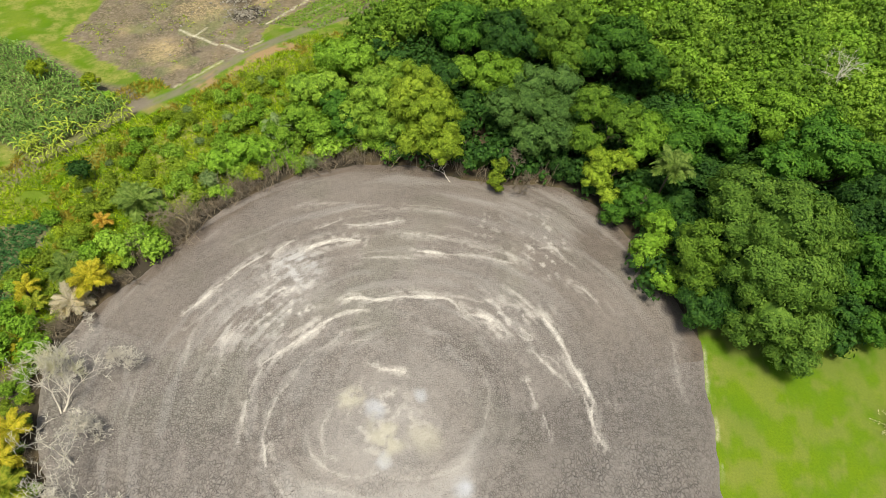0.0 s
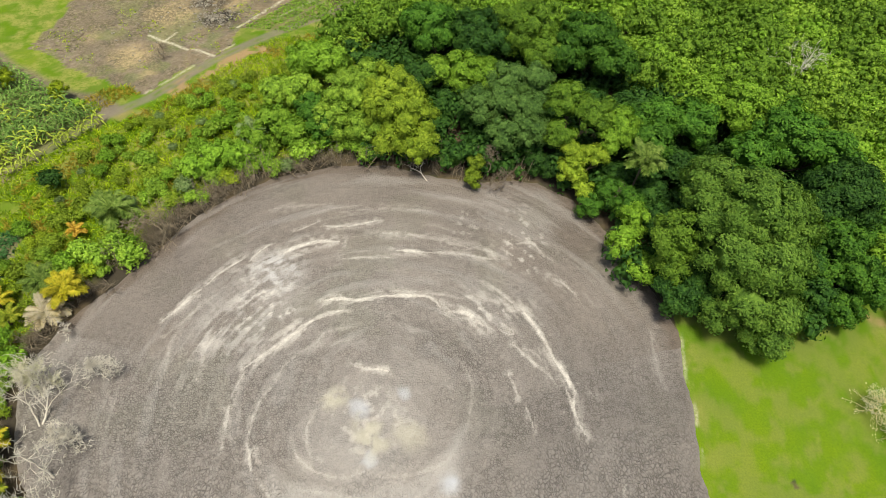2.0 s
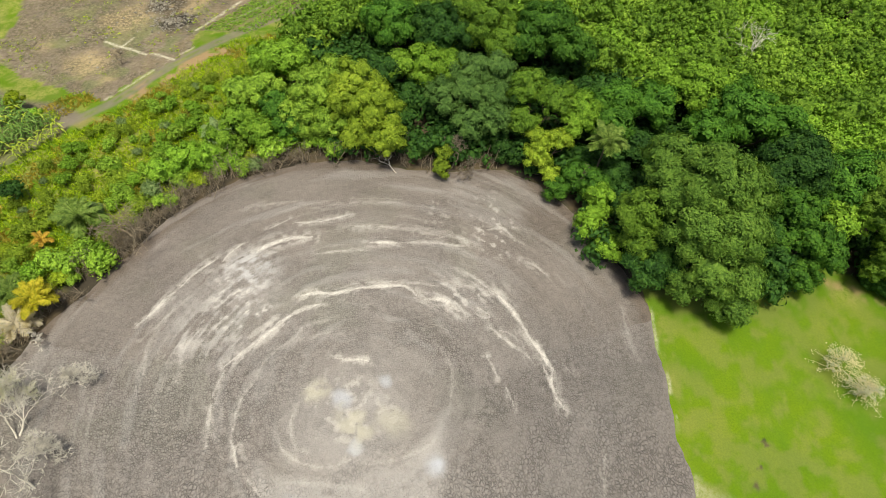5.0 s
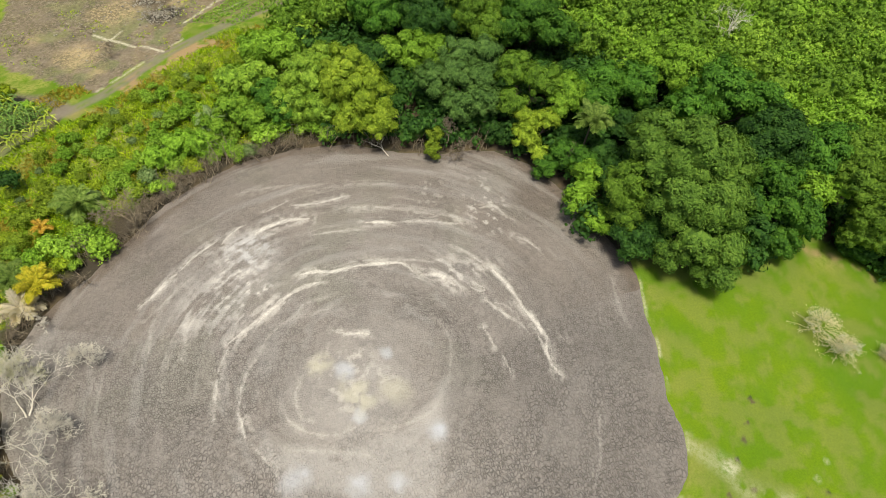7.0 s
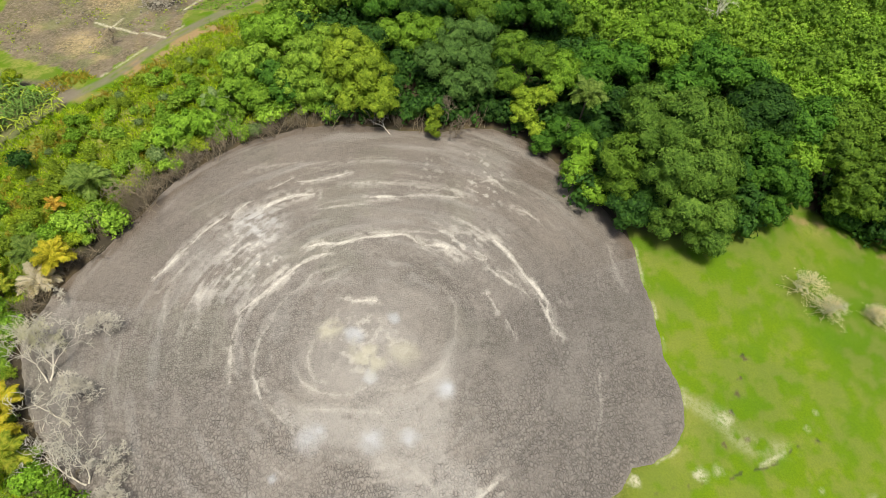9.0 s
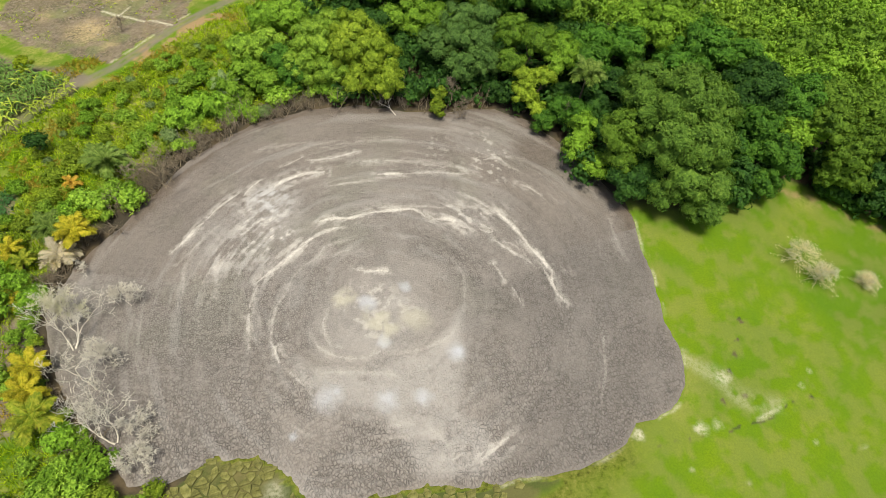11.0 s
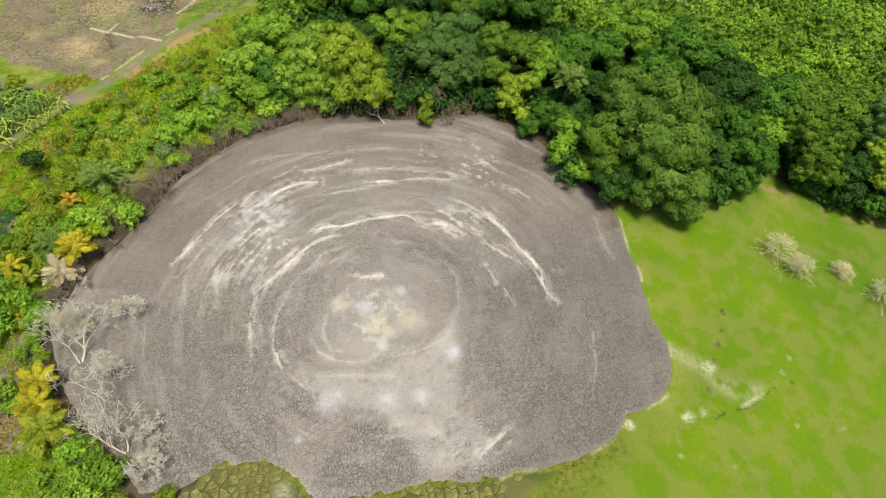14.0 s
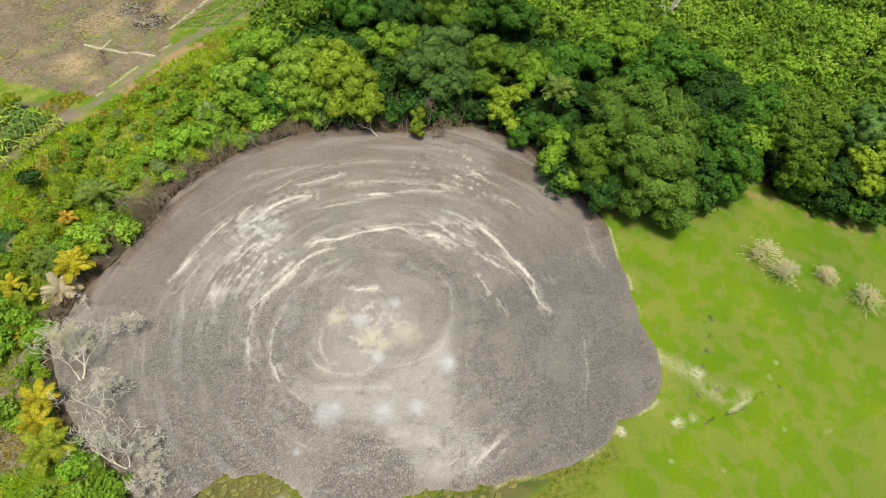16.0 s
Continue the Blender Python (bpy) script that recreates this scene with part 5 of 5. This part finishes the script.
        f = part("frond", FROND_SETS[leaf][k % 3], None, ob)
        f.matrix_basis = pose(lean[0], lean[1], h, rng.uniform(-12, 12), 12 - 58 * lift, k * 137.5 + rng.uniform(-15, 15)) @ Matrix.Scale(size * rng.uniform(0.85, 1.1) * (1 - 0.25 * lift), 4)
    return ob


palm(-31.1, -2.8, 2.3, "gold", "golden-yellow coconut palm beside bare soil", 1, 0.82, 13)
palm(-31.0, -5.2, 2.3, "gold", "golden-yellow coconut palm beside bare soil", 2, 0.85, 13)
palm(-29.7, -7.9, 2.5, "palm_lime", "yellow-green coconut palm beside bare soil", 3, 1.0, 14)
palm(-30.2, 13.2, 2.6, "gold", "golden-yellow palm at the mud's edge", 4, 0.9)
palm(-31.6, 11.0, 1.3, "pale", "pale withering palm at the mud's edge", 5, 0.95)
palm(-32.8, 14.4, 2.2, "palm", "dull green palm among shrubs", 6, 0.9)
palm(-28.3, 23.6, 2.9, "palm", "dark green palm among shrubs", 7, 1.15, 20)
palm(-15.0, 37.2, 2.6, "silver", "grey-green palm among shrubs", 8, 0.95)
palm(32.2, 27.2, 8.4, "palm", "tall dull green palm in the wood", 9, 1.05, 20)
palm(-32.2, 21.8, 1.4, "orange", "small orange dying palm among shrubs", 10, 0.5, 11)
palm(-36.6, 12.4, 1.6, "gold", "small yellow palm among shrubs", 11, 0.62, 12)
palm(-35.0, 10.6, 1.5, "palm_lime", "small lime palm among shrubs", 12, 0.6, 12)
palm(-34.2, 5.6, 1.2, "gold", "small yellow palm among shrubs", 13, 0.5, 10)


# ---- dead and bare trees ----
def bare_wood(seed, height, r0, levels=4, spread=0.75, twigs=6, forks=3, rise=0.25, start=(0, 0, 1)):
    rng = np.random.default_rng(seed)
    s = Soup()

    def grow(p, d, length, radius, level, s=s):
        pts, rad = [p], [radius]
        for k in range(4):
            d = d + rng.normal(size=3) * 0.16 + (0, 0, 0.04)
            d /= np.linalg.norm(d)
            pts.append(pts[-1] + d * length / 4)
            rad.append(radius * (1 - 0.16 * (k + 1)))
        s.tube(pts, rad, 5 if level < 2 else 3)
        if level == levels:
            for _ in range(twigs):
                b = pts[int(rng.integers(1, 5))]
                e = d * 0.6 + rng.normal(size=3) * 0.7
                e /= np.linalg.norm(e)
                l = length * rng.uniform(0.4, 0.9)
                s.tube([b, b + e * l * 0.5 + rng.normal(size=3) * 0.04, b + e * l], [0.02, 0.016, 0.009], 3)
            return
        for k in range(forks):
            b = pts[-1] if k == 0 else pts[int(rng.integers(2, 5))]
            e = d + rng.normal(size=3) * spread + (0, 0, rise * 0.3)
            e /= np.linalg.norm(e)
            into = s
            if level == 0:
                into = Soup()
                limbs.append(into)
            grow(b, e, length * rng.uniform(0.62, 0.85), max(radius * rng.uniform(0.48, 0.66), 0.02), level + 1, into)

    limbs = []
    grow(np.zeros(3), np.array(start, float) / np.linalg.norm(start), height * 0.4, r0, 0)
    return [s] + limbs


def hang_wood(ob, soups, wood):
    for k, s in enumerate(soups):
        if s.v:
            part("limb" if k else "trunk", s.mesh("limb" if k else "trunk"), wood, ob)


def dead_tree(x, y, seed, height, r0, label, wood, levels=4, start=(0, 0, 1), forks=3, spread=0.75, twigs=6, name="dead_tree"):
    ob = thing(name, (x, y, ground_z(x, y) - 0.05 + (0.05 if edge_gap(x, y) > 0 else 0)), label, "dead tree", "bare trees")
    hang_wood(ob, bare_wood(seed, height, r0, levels, spread, twigs, forks, start=start), wood)
    return ob


dead_tree(-28.3, -0.2, 1, 6.6, 0.11, "bleached leafless tree lying low over the mud", DEAD, 4, (0.35, 0.75, 0.5), 3, 0.5, 3)
dead_tree(-28.5, -0.4, 2, 5.4, 0.09, "bleached leafless tree on the mud", DEAD, 4, (-0.25, 0.7, 0.6), 3, 0.55, 3)
dead_tree(-25.6, -5.0, 3, 5.8, 0.11, "bleached leafless tree leaning outwards", DEAD, 4, (-0.5, 0.6, 0.5), 3, 0.55, 3)
dead_tree(-23.2, -10.6, 5, 5.2, 0.10, "bleached leafless tree leaning outwards", DEAD, 4, (-0.6, 0.5, 0.5), 3, 0.5, 3)
dead_tree(-23.0, -10.5, 17, 5.6, 0.09, "bleached leafless tree leaning upright", DEAD, 4, (0.0, 0.7, 0.6), 3, 0.5, 3)
dead_tree(-25.3, -2.6, 4, 3.4, 0.05, "pale bare bush on the mud", DEAD, 4, (0.2, 0.3, 0.8), 4, 0.8, 5)
dead_tree(-21.2, -9.9, 18, 3.0, 0.05, "pale bare bush on the mud", DEAD, 4, (0.1, 0.4, 0.8), 4, 0.8, 5)
dead_tree(-21.0, -13.0, 7, 3.2, 0.05, "small pale bare bush on the mud", DEAD, 4, (0.1, 0.4, 0.8), 4, 0.8, 5)
dead_tree(-23.6, 4.0, 8, 3.0, 0.05, "small pale bare bush on the mud", DEAD, 4, (0.1, 0.4, 0.8), 4, 0.8, 4)
dead_tree(-29.2, 2.4, 19, 4.4, 0.07, "tan leafless bush on the bank", STRAW_WOOD, 4, (0.0, 0.3, 0.8), 4, 0.7, 6)
dead_tree(-29.8, 3.4, 9, 3.6, 0.06, "pale bare tree below a palm", DEAD, 4, (0.4, -0.2, 0.8), 3, 0.8, 5)
dead_tree(-29.4, 10.4, 10, 3.0, 0.09, "pale bare stems below a palm", DEAD, 3, (0.5, -0.3, 0.7), 3, 0.6, 6)
dead_tree(-22.6, 21.8, 11, 7.0, 0.16, "tan leafless spreading tree on the bank", TAN_WOOD, 4, (0.25, -0.4, 0.8), 3, 0.9, 5)
dead_tree(7.4, 31.0, 12, 3.4, 0.09, "bare pale trunk leaning over the mud", DEAD, 2, (-0.7, 0.1, 0.7), 2, 0.5, 3)
dead_tree(14.6, 31.6, 13, 4.6, 0.14, "bare snag hung with dry creeper", TWIG, 4, (0.0, 0.2, 1), 3, 0.5, 8)
dead_tree(15.6, 29.6, 14, 3.2, 0.08, "bare fallen branches at the mud's edge", TWIG, 4, (0.7, -0.2, 0.5), 3, 0.8, 6)
dead_tree(67.0, 55.4, 15, 8.5, 0.2, "grey dead tree above the scrub", DEAD, 4, (0.2, 0.1, 1), 3, 0.8, 3)
dead_tree(-33.4, 59.8, 21, 2.6, 0.07, "small dead bush in the bare field", TWIG, 3, (0.1, -0.2, 1), 3, 0.8, 7)
dead_tree(30.6, 25.2, 16, 4.6, 0.07, "dry reddish twigs in a green tree", TWIG, 4, (-0.3, -0.3, 1), 3, 0.6, 8)

# leafless brush along the northern shore: thin standing stems, and tangles of dry twigs
BRUSH = []
for k in range(6):
    tangled = k > 3
    ob = thing("dead_brush", (0, 0, -90 - k), "tan tangle of dry twigs at the edge of the mud" if tangled else "thin bare tan stems standing at the edge of the mud", "dead shrub", "dead brush")
    rngb = np.random.default_rng(90 + k)
    fuzz = Soup()
    for _ in range(7):
        s = Soup()
        a, lean = rngb.random() * 6.28, rngb.uniform(0.2, 0.8) if tangled else rngb.uniform(0.1, 0.5)
        p0 = np.array((rngb.normal() * 0.6, rngb.normal() * 0.4, -0.1))
        h = rngb.uniform(1.2, 2.2) if tangled else rngb.uniform(1.8, 3.6)
        p2 = p0 + (math.cos(a) * lean * h, math.sin(a) * lean * h, h * (1 - 0.3 * lean))
        p1 = (p0 + p2) / 2 + rngb.normal(size=3) * (0.2, 0.2, 0.08)
        s.tube([p0, p1, p2], [rngb.uniform(0.03, 0.055), 0.032, 0.012], 4)
        for _ in range(26 if tangled else 7):
            b = p0 + (p2 - p0) * rngb.uniform(0.2, 1.0)
            e = rngb.normal(size=3) * 0.42
            fuzz.tube([b, b + e * 0.5 + (0, 0, 0.06), b + e], [0.012, 0.01, 0.006], 3)
        part("stem", s.mesh("stem", True), TAN_WOOD if k % 3 else TWIG, ob)
    part("brushwood", fuzz.mesh("brushwood"), TAN_WOOD if k % 2 else TWIG, ob, kind="stuff")
    BRUSH.append(ob)
rng = np.random.default_rng(31)
placed = set()
for k in range(150):
    if k < 74:
        a, kind_b = rng.uniform(58, 158), k % 4
    elif k < 144:
        a, kind_b = rng.choice([rng.uniform(130, 148), rng.uniform(130, 148), rng.uniform(104, 120), rng.uniform(160, 174)]), 4 + k % 2
    else:
        a, kind_b = rng.uniform(186, 206), 4 + k % 2
    ra = np.interp(a, EDGE_A, EDGE_R) + rng.uniform(0.0, 1.8)
    x, y = MID[0] + ra * math.cos(radians(a)), MID[1] + ra * math.sin(radians(a))
    m = pose(x, y, ground_z(x, y), 0, 0, rng.uniform(0, 360)) @ Matrix.Scale(float(rng.uniform(0.6, 1.25)), 4)
    if kind_b not in placed:
        placed.add(kind_b)
        BRUSH[kind_b].matrix_basis = m
    else:
        copy_thing(BRUSH[kind_b], m)


# pale feathery trees in the meadow
def feather_tree(x, y, seed, height, r, label):
    z = ground_z(x, y) - 0.05
    ob = thing("feathery_tree", (x, y, z), label, "tree", "pale trees in the meadow")
    hang_wood(ob, bare_wood(seed, height, 0.08, 4, 0.8, 4, 3), STRAW_WOOD)
    rngf = np.random.default_rng(seed)
    s = Soup()
    for k in range(46):
        a, far = k * 2.39996, r * math.sqrt((k + 0.5) / 46) * rngf.uniform(0.75, 1.2)
        up = height * (0.95 - 0.6 * (far / r) ** 2)
        root, tip = np.array((0.25 * far * math.cos(a), 0.25 * far * math.sin(a), up * 0.8)), np.array((far * math.cos(a), far * math.sin(a), up))
        s.tube([root, (root + tip) / 2 + (0, 0, 0.15), tip], [0.022, 0.018, 0.01], 3)
        m = 20
        pos = root + (tip - root) * rngf.uniform(0.2, 1.08, (m, 1)) + rngf.normal(size=(m, 3)) * 0.16
        s.leaves(pos, rngf.normal(size=(m, 3)) * 0.6 + (0, 0, 1.2), rngf, 0.2, 0.055)
    part("foliage", s.mesh("foliage"), LEAF["pale"], ob)
    return ob


feather_tree(51.8, 0.2, 3, 3.6, 2.7, "pale straw-coloured feathery tree on the meadow")
feather_tree(53.2, -2.4, 5, 2.8, 2.3, "pale yellowish feathery tree on the meadow")
feather_tree(59.3, -3.5, 4, 2.0, 1.7, "small pale feathery bush on the meadow")
feather_tree(62.3, -7.8, 6, 2.8, 2.2, "pale straw-coloured feathery bush on the meadow")


# ---- the maize field ----
def maize_blades(s, rngm, place=(0, 0, 0), scale=1.0):
    """Ten arching blades of one plant."""
    for k in range(10):
        a = k * 2.6 + rngm.random()
        l, h = rngm.uniform(0.8, 1.25), 0.4 + 0.16 * k
        t = np.linspace(0, 1, 5)
        out = l * t
        up = h + l * (0.8 * t - 1.0 * t * t)
        w = 0.09 * np.sin(np.pi * np.clip(t * 0.85 + 0.12, 0, 1))
        c, sn = math.cos(a), math.sin(a)
        left = np.stack([c * out - sn * w, sn * out + c * w, up], 1)
        right = np.stack([c * out + sn * w, sn * out - c * w, up], 1)
        s.add(np.concatenate([left, right]) * scale + place, [(j, j + 1, j + 6, j + 5) for j in range(4)])


def maize(leaf, label, seed):
    ob = thing("maize_plant", (0, 0, -120 - seed), label, "maize plant", "maize in rows")
    s = Soup()
    s.tube([(0, 0, -0.05), (0.02, 0, 1.0), (0.0, 0.03, 1.9)], [0.035, 0.028, 0.012], 5)
    part("stalk", s.mesh("stalk", True), LEAF[leaf], ob)
    s = Soup()
    maize_blades(s, np.random.default_rng(seed))
    part("foliage", s.mesh("foliage"), LEAF[leaf], ob)
    return ob


MAIZES = [maize("maize", "green maize plant in the field", 1), maize("maize", "green maize plant in the field", 2), maize("maize_lime", "yellowing maize plant at the field's edge", 3)]
rng = np.random.default_rng(41)
ux, uy = np.array((-9.2, -10.8)) / 14.19, np.array((-10.8, 9.2)) / 14.19
first, far_maize = set(), Soup()
for row in range(34):
    for col in range(-13, 30):
        x = -36.0 + 0.7 * col * ux[0] + 1.42 * row * uy[0] + rng.normal() * 0.12
        y = 43.9 + 0.7 * col * ux[1] + 1.42 * row * uy[1] + rng.normal() * 0.12
        if not bool(inside(x, y, MAIZE)) or rng.random() < 0.06 or row == 1:
            continue
        size = float(rng.uniform(0.8, 1.15))
        if row > 9:
            maize_blades(far_maize, rng, (x, y, ground_z(x, y)), size)
            continue
        k = 2 if row == 0 or (row < 4 and col > 10 and rng.random() < 0.5) or rng.random() < 0.06 else int(rng.integers(0, 2))
        m = pose(x, y, ground_z(x, y), rng.uniform(-6, 6), rng.uniform(-6, 6), rng.uniform(0, 360)) @ Matrix.Scale(size, 4)
        if k not in first:
            first.add(k)
            MAIZES[k].matrix_basis = m
        else:
            copy_thing(MAIZES[k], m)
part("maize_crop", far_maize.mesh("maize_crop"), LEAF["maize"], kind="stuff", label="rows of green maize on bare soil")
broad_tree((-44.6, 49.0), [lobe(-44.6, 49.0, -1.0, 1.4, 0.9)], "lime", "yellow-green bush standing in the maize", 71, 0.5, (0.26, 0.16), 300, name="bush")
broad_tree((-53.0, 51.5), [lobe(-53.0, 51.5, -1.0, 1.5, 0.9)], "lime", "yellow-green bush standing in the maize", 72, 0.5, (0.26, 0.16), 300, name="bush")
broad_tree((-41.2, 46.6), [lobe(-41.2, 46.6, -1.5, 0.8, 0.9)], "fresh", "green bush at the corner of the maize", 73, 0.5, (0.26, 0.16), 300, name="bush")

# ---- low crops, grass and clods ----
rng = np.random.default_rng(43)
soup = Soup()
for row in range(16):
    for k in range(40):
        x = -22.0 + 0.62 * row * 0.96 + k * 0.42 * 0.62
        y = 69.2 - 0.62 * row * 0.2 + k * 0.42 * 0.78
        if bool(inside(x, y, ROWS_FIELD)) and rng.random() < 0.85 and row != 7:
            n_l = 7
            pos = np.array((x, y, ground_z(x, y) + 0.12)) + rng.normal(size=(n_l, 3)) * (0.12, 0.12, 0.06)
            soup.leaves(pos, rng.normal(size=(n_l, 3)) * 0.5 + (0, 0, 1), rng, 0.3, 0.16)
part("crop_rows", soup.mesh("crop_rows"), LEAF["fresh"], kind="stuff", label="rows of low green seedlings on pale soil")
soup = Soup()
xs, ys = scatter(rng, (-58, 6, -37, 26), 0.5, lambda x, y: inside(x + 4 * (fbm(x, y, 2.5, 3, 97) - 0.5), y + 4 * (fbm(x, y, 2.5, 3, 98) - 0.5), DARK_CROP))
for x, y in zip(xs, ys):
    pos = np.array((x, y, ground_z(x, y) + 0.18)) + rng.normal(size=(9, 3)) * (0.16, 0.16, 0.08)
    soup.leaves(pos, rng.normal(size=(9, 3)) * 0.5 + (0, 0, 1), rng, 0.3, 0.2)
part("low_crop", soup.mesh("low_crop"), LEAF["crop"], kind="stuff", label="dark green low leafy crop on soil")

# tall grass along the bank, the track and the meadow's edge
soup = Soup()


def grass_ok(x, y):
    g = -edge_gap(x, y)
    a = np.degrees(np.arctan2(y - MID[1], x - MID[0])) % 360
    bank = (a > 95) & (a < 222) & (g > 2.5) & (g < np.interp(a, [95, 140, 165, 222], [34, 32, 27, 13])) & (line_distance(x, y, ROAD) > 1.9) & (line_distance(x, y, clay_line) > 0.9) & ~inside(x, y, DARK_CROP)
    return bank & ~inside(x, y, MAIZE) & ~inside(x, y, FIELD) & ~inside(x, y, ROWS_FIELD) & (fbm(x, y, 3.0, 3, 91) > 0.27)


dry_soup = Soup()
xs, ys = scatter(rng, (-60, -20, 6, 74), 0.5, grass_ok)
dry_spot = fbm(xs, ys, 5.0, 3, 93)
for x, y, spot in zip(xs, ys, dry_spot):
    k = 6
    h = rng.uniform(0.35, 0.8)
    p = np.array((x, y, ground_z(x, y))) + rng.normal(size=(k, 3)) * (0.14, 0.14, 0)
    e = rng.normal(size=(k, 3)) * (0.5, 0.5, 0) + (0, 0, 1)
    tip = p + e * h
    side = rng.normal(size=(k, 3)) * (1, 1, 0)
    side *= 0.035 / (np.linalg.norm(side, axis=1)[:, None] + 1e-6)
    bend = (p + tip) / 2 + (0, 0, 0.08)
    verts = np.stack([p - side, p + side, bend + side * 1.2, tip + (0, 0, -0.1)], 1).reshape(-1, 3)
    (dry_soup if spot > 0.6 or (spot > 0.52 and line_distance(x, y, clay_line) < 4) else soup).add(verts, np.arange(4 * k).reshape(-1, 4))
part("dry_grass", dry_soup.mesh("dry_grass"), LEAF["dry_grass"], kind="stuff", label="long dry golden grass on the bank")
part("tall_grass", soup.mesh("tall_grass"), LEAF["grass"], kind="stuff", label="long yellow-green grass on the bank")

# rubble and burnt clods at the head of the field
soup = Soup()
for k in range(520):
    c = ((-27.6, 71.6, 2.6), (-31.0, 77.0, 3.2), (-38.5, 66, 7.0))[0 if k < 270 else 1 if k < 490 else 2]
    x, y = c[0] + rng.normal() * c[2] * 0.6, c[1] + rng.normal() * c[2] * 0.6
    r = 0.06 + 0.16 * rng.random() ** 2
    soup.ball((x, y, ground_z(x, y) + 0.3 * r), np.array((r * rng.uniform(0.8, 1.6), r, r * 0.7)), rng, 6, 4, 0.3)
part("rubble", soup.mesh("rubble"), STONE, kind="stuff", label="pale rubble and clods on burnt ground")

# weeds and trash lying on the bare field
weeds, trash = Soup(), Soup()
xs, ys = scatter(rng, (-58, 50, -12, 92), 0.62, lambda x, y: inside(x, y, FIELD) & (fbm(x, y, 3.0, 4, 95) > 0.6))
for x, y in zip(xs, ys):
    here = np.array((x, y, ground_z(x, y)))
    if rng.random() < 0.35:
        m = int(rng.integers(3, 9))
        weeds.leaves(here + rng.normal(size=(m, 3)) * (0.16, 0.16, 0.02) + (0, 0, 0.08), rng.normal(size=(m, 3)) * 0.5 + (0, 0, 1), rng, 0.26, 0.11)
    else:
        a, l = rng.random() * 6.28, rng.uniform(0.2, 0.7)
        way = np.array((math.cos(a), math.sin(a), 0)) * l
        trash.tube([here + (0, 0, 0.05), here + way * 0.5 + (0, 0, 0.12), here + way + (0, 0, 0.04)], [0.03, 0.045, 0.02], 4)
part("weeds", weeds.mesh("weeds"), LEAF["grass"], kind="stuff", label="sparse yellow-green weeds on the bare field")
part("crop_trash", trash.mesh("crop_trash"), TWIG, kind="stuff", label="grey-brown stalks and trash on the bare field")

# mossy plates of mud along the southern margin
seeds = []
rng = np.random.default_rng(47)
for j in range(19):
    for i in range(46):
        x, y = -22 + i * 0.76 + (0.38 if j % 2 else 0) + rng.normal() * 0.25, -25.5 + j * 0.7 + rng.normal() * 0.22
        seeds.append((x, y))
seeds = np.array(seeds)
sg = edge_gap(seeds[:, 0], seeds[:, 1])
sa = np.degrees(np.arctan2(seeds[:, 1] - MID[1], seeds[:, 0] - MID[0])) % 360
chosen = [k for k in range(len(seeds)) if -6.2 + max(0, sa[k] - 262) * 0.2 < sg[k] < -0.35 and 219 < sa[k] < 290]
mossy = thing("mossy_mud", (0, 0, 0), "olive-green mossy mud broken into plates by dark cracks", "mud")
for k in chosen:
    c = seeds[k]
    poly = [c + (math.cos(a) * 0.95, math.sin(a) * 0.95) for a in np.linspace(0, 2 * math.pi, 9)[:-1]]
    for o in seeds[np.argsort(((seeds - c) ** 2).sum(1))[1:12]]:
        nrm, mid = o - c, (o + c) / 2
        cut = []
        for p, q in zip(poly, poly[1:] + poly[:1]):
            dp, dq = (p - mid) @ nrm, (q - mid) @ nrm
            if dp <= 0:
                cut.append(p)
            if dp * dq < 0:
                cut.append(p + (q - p) * dp / (dp - dq))
        poly = cut
    if len(poly) < 3 or math.hypot(c[0] + 9.4, c[1] + 17.4) < 1.5:
        continue
    shrink = rng.uniform(0.84, 0.97)
    base_z = ground_z(*c)
    top_z = 0.11 + rng.uniform(0, 0.07)
    if rng.random() < 0.12:
        continue
    poly = [p + rng.normal(size=2) * 0.07 for p in poly]
    bm = bmesh.new()
    low = [bm.verts.new((*(p - c) * shrink, -0.1)) for p in poly]
    top = [bm.verts.new((*(p - c) * shrink * 0.93, top_z + rng.normal() * 0.02)) for p in poly]
    heart = bm.verts.new((0, 0, top_z + 0.05))
    for a, b, ta, tb in zip(low, low[1:] + low[:1], top, top[1:] + top[:1]):
        bm.faces.new((a, b, tb, ta))
        bm.faces.new((ta, tb, heart))
    me = bpy.data.meshes.new("plate")
    bm.to_mesh(me)
    bm.free()
    plate = part("plate", me, MOSS, mossy)
    plate.location = (c[0], c[1], base_z)
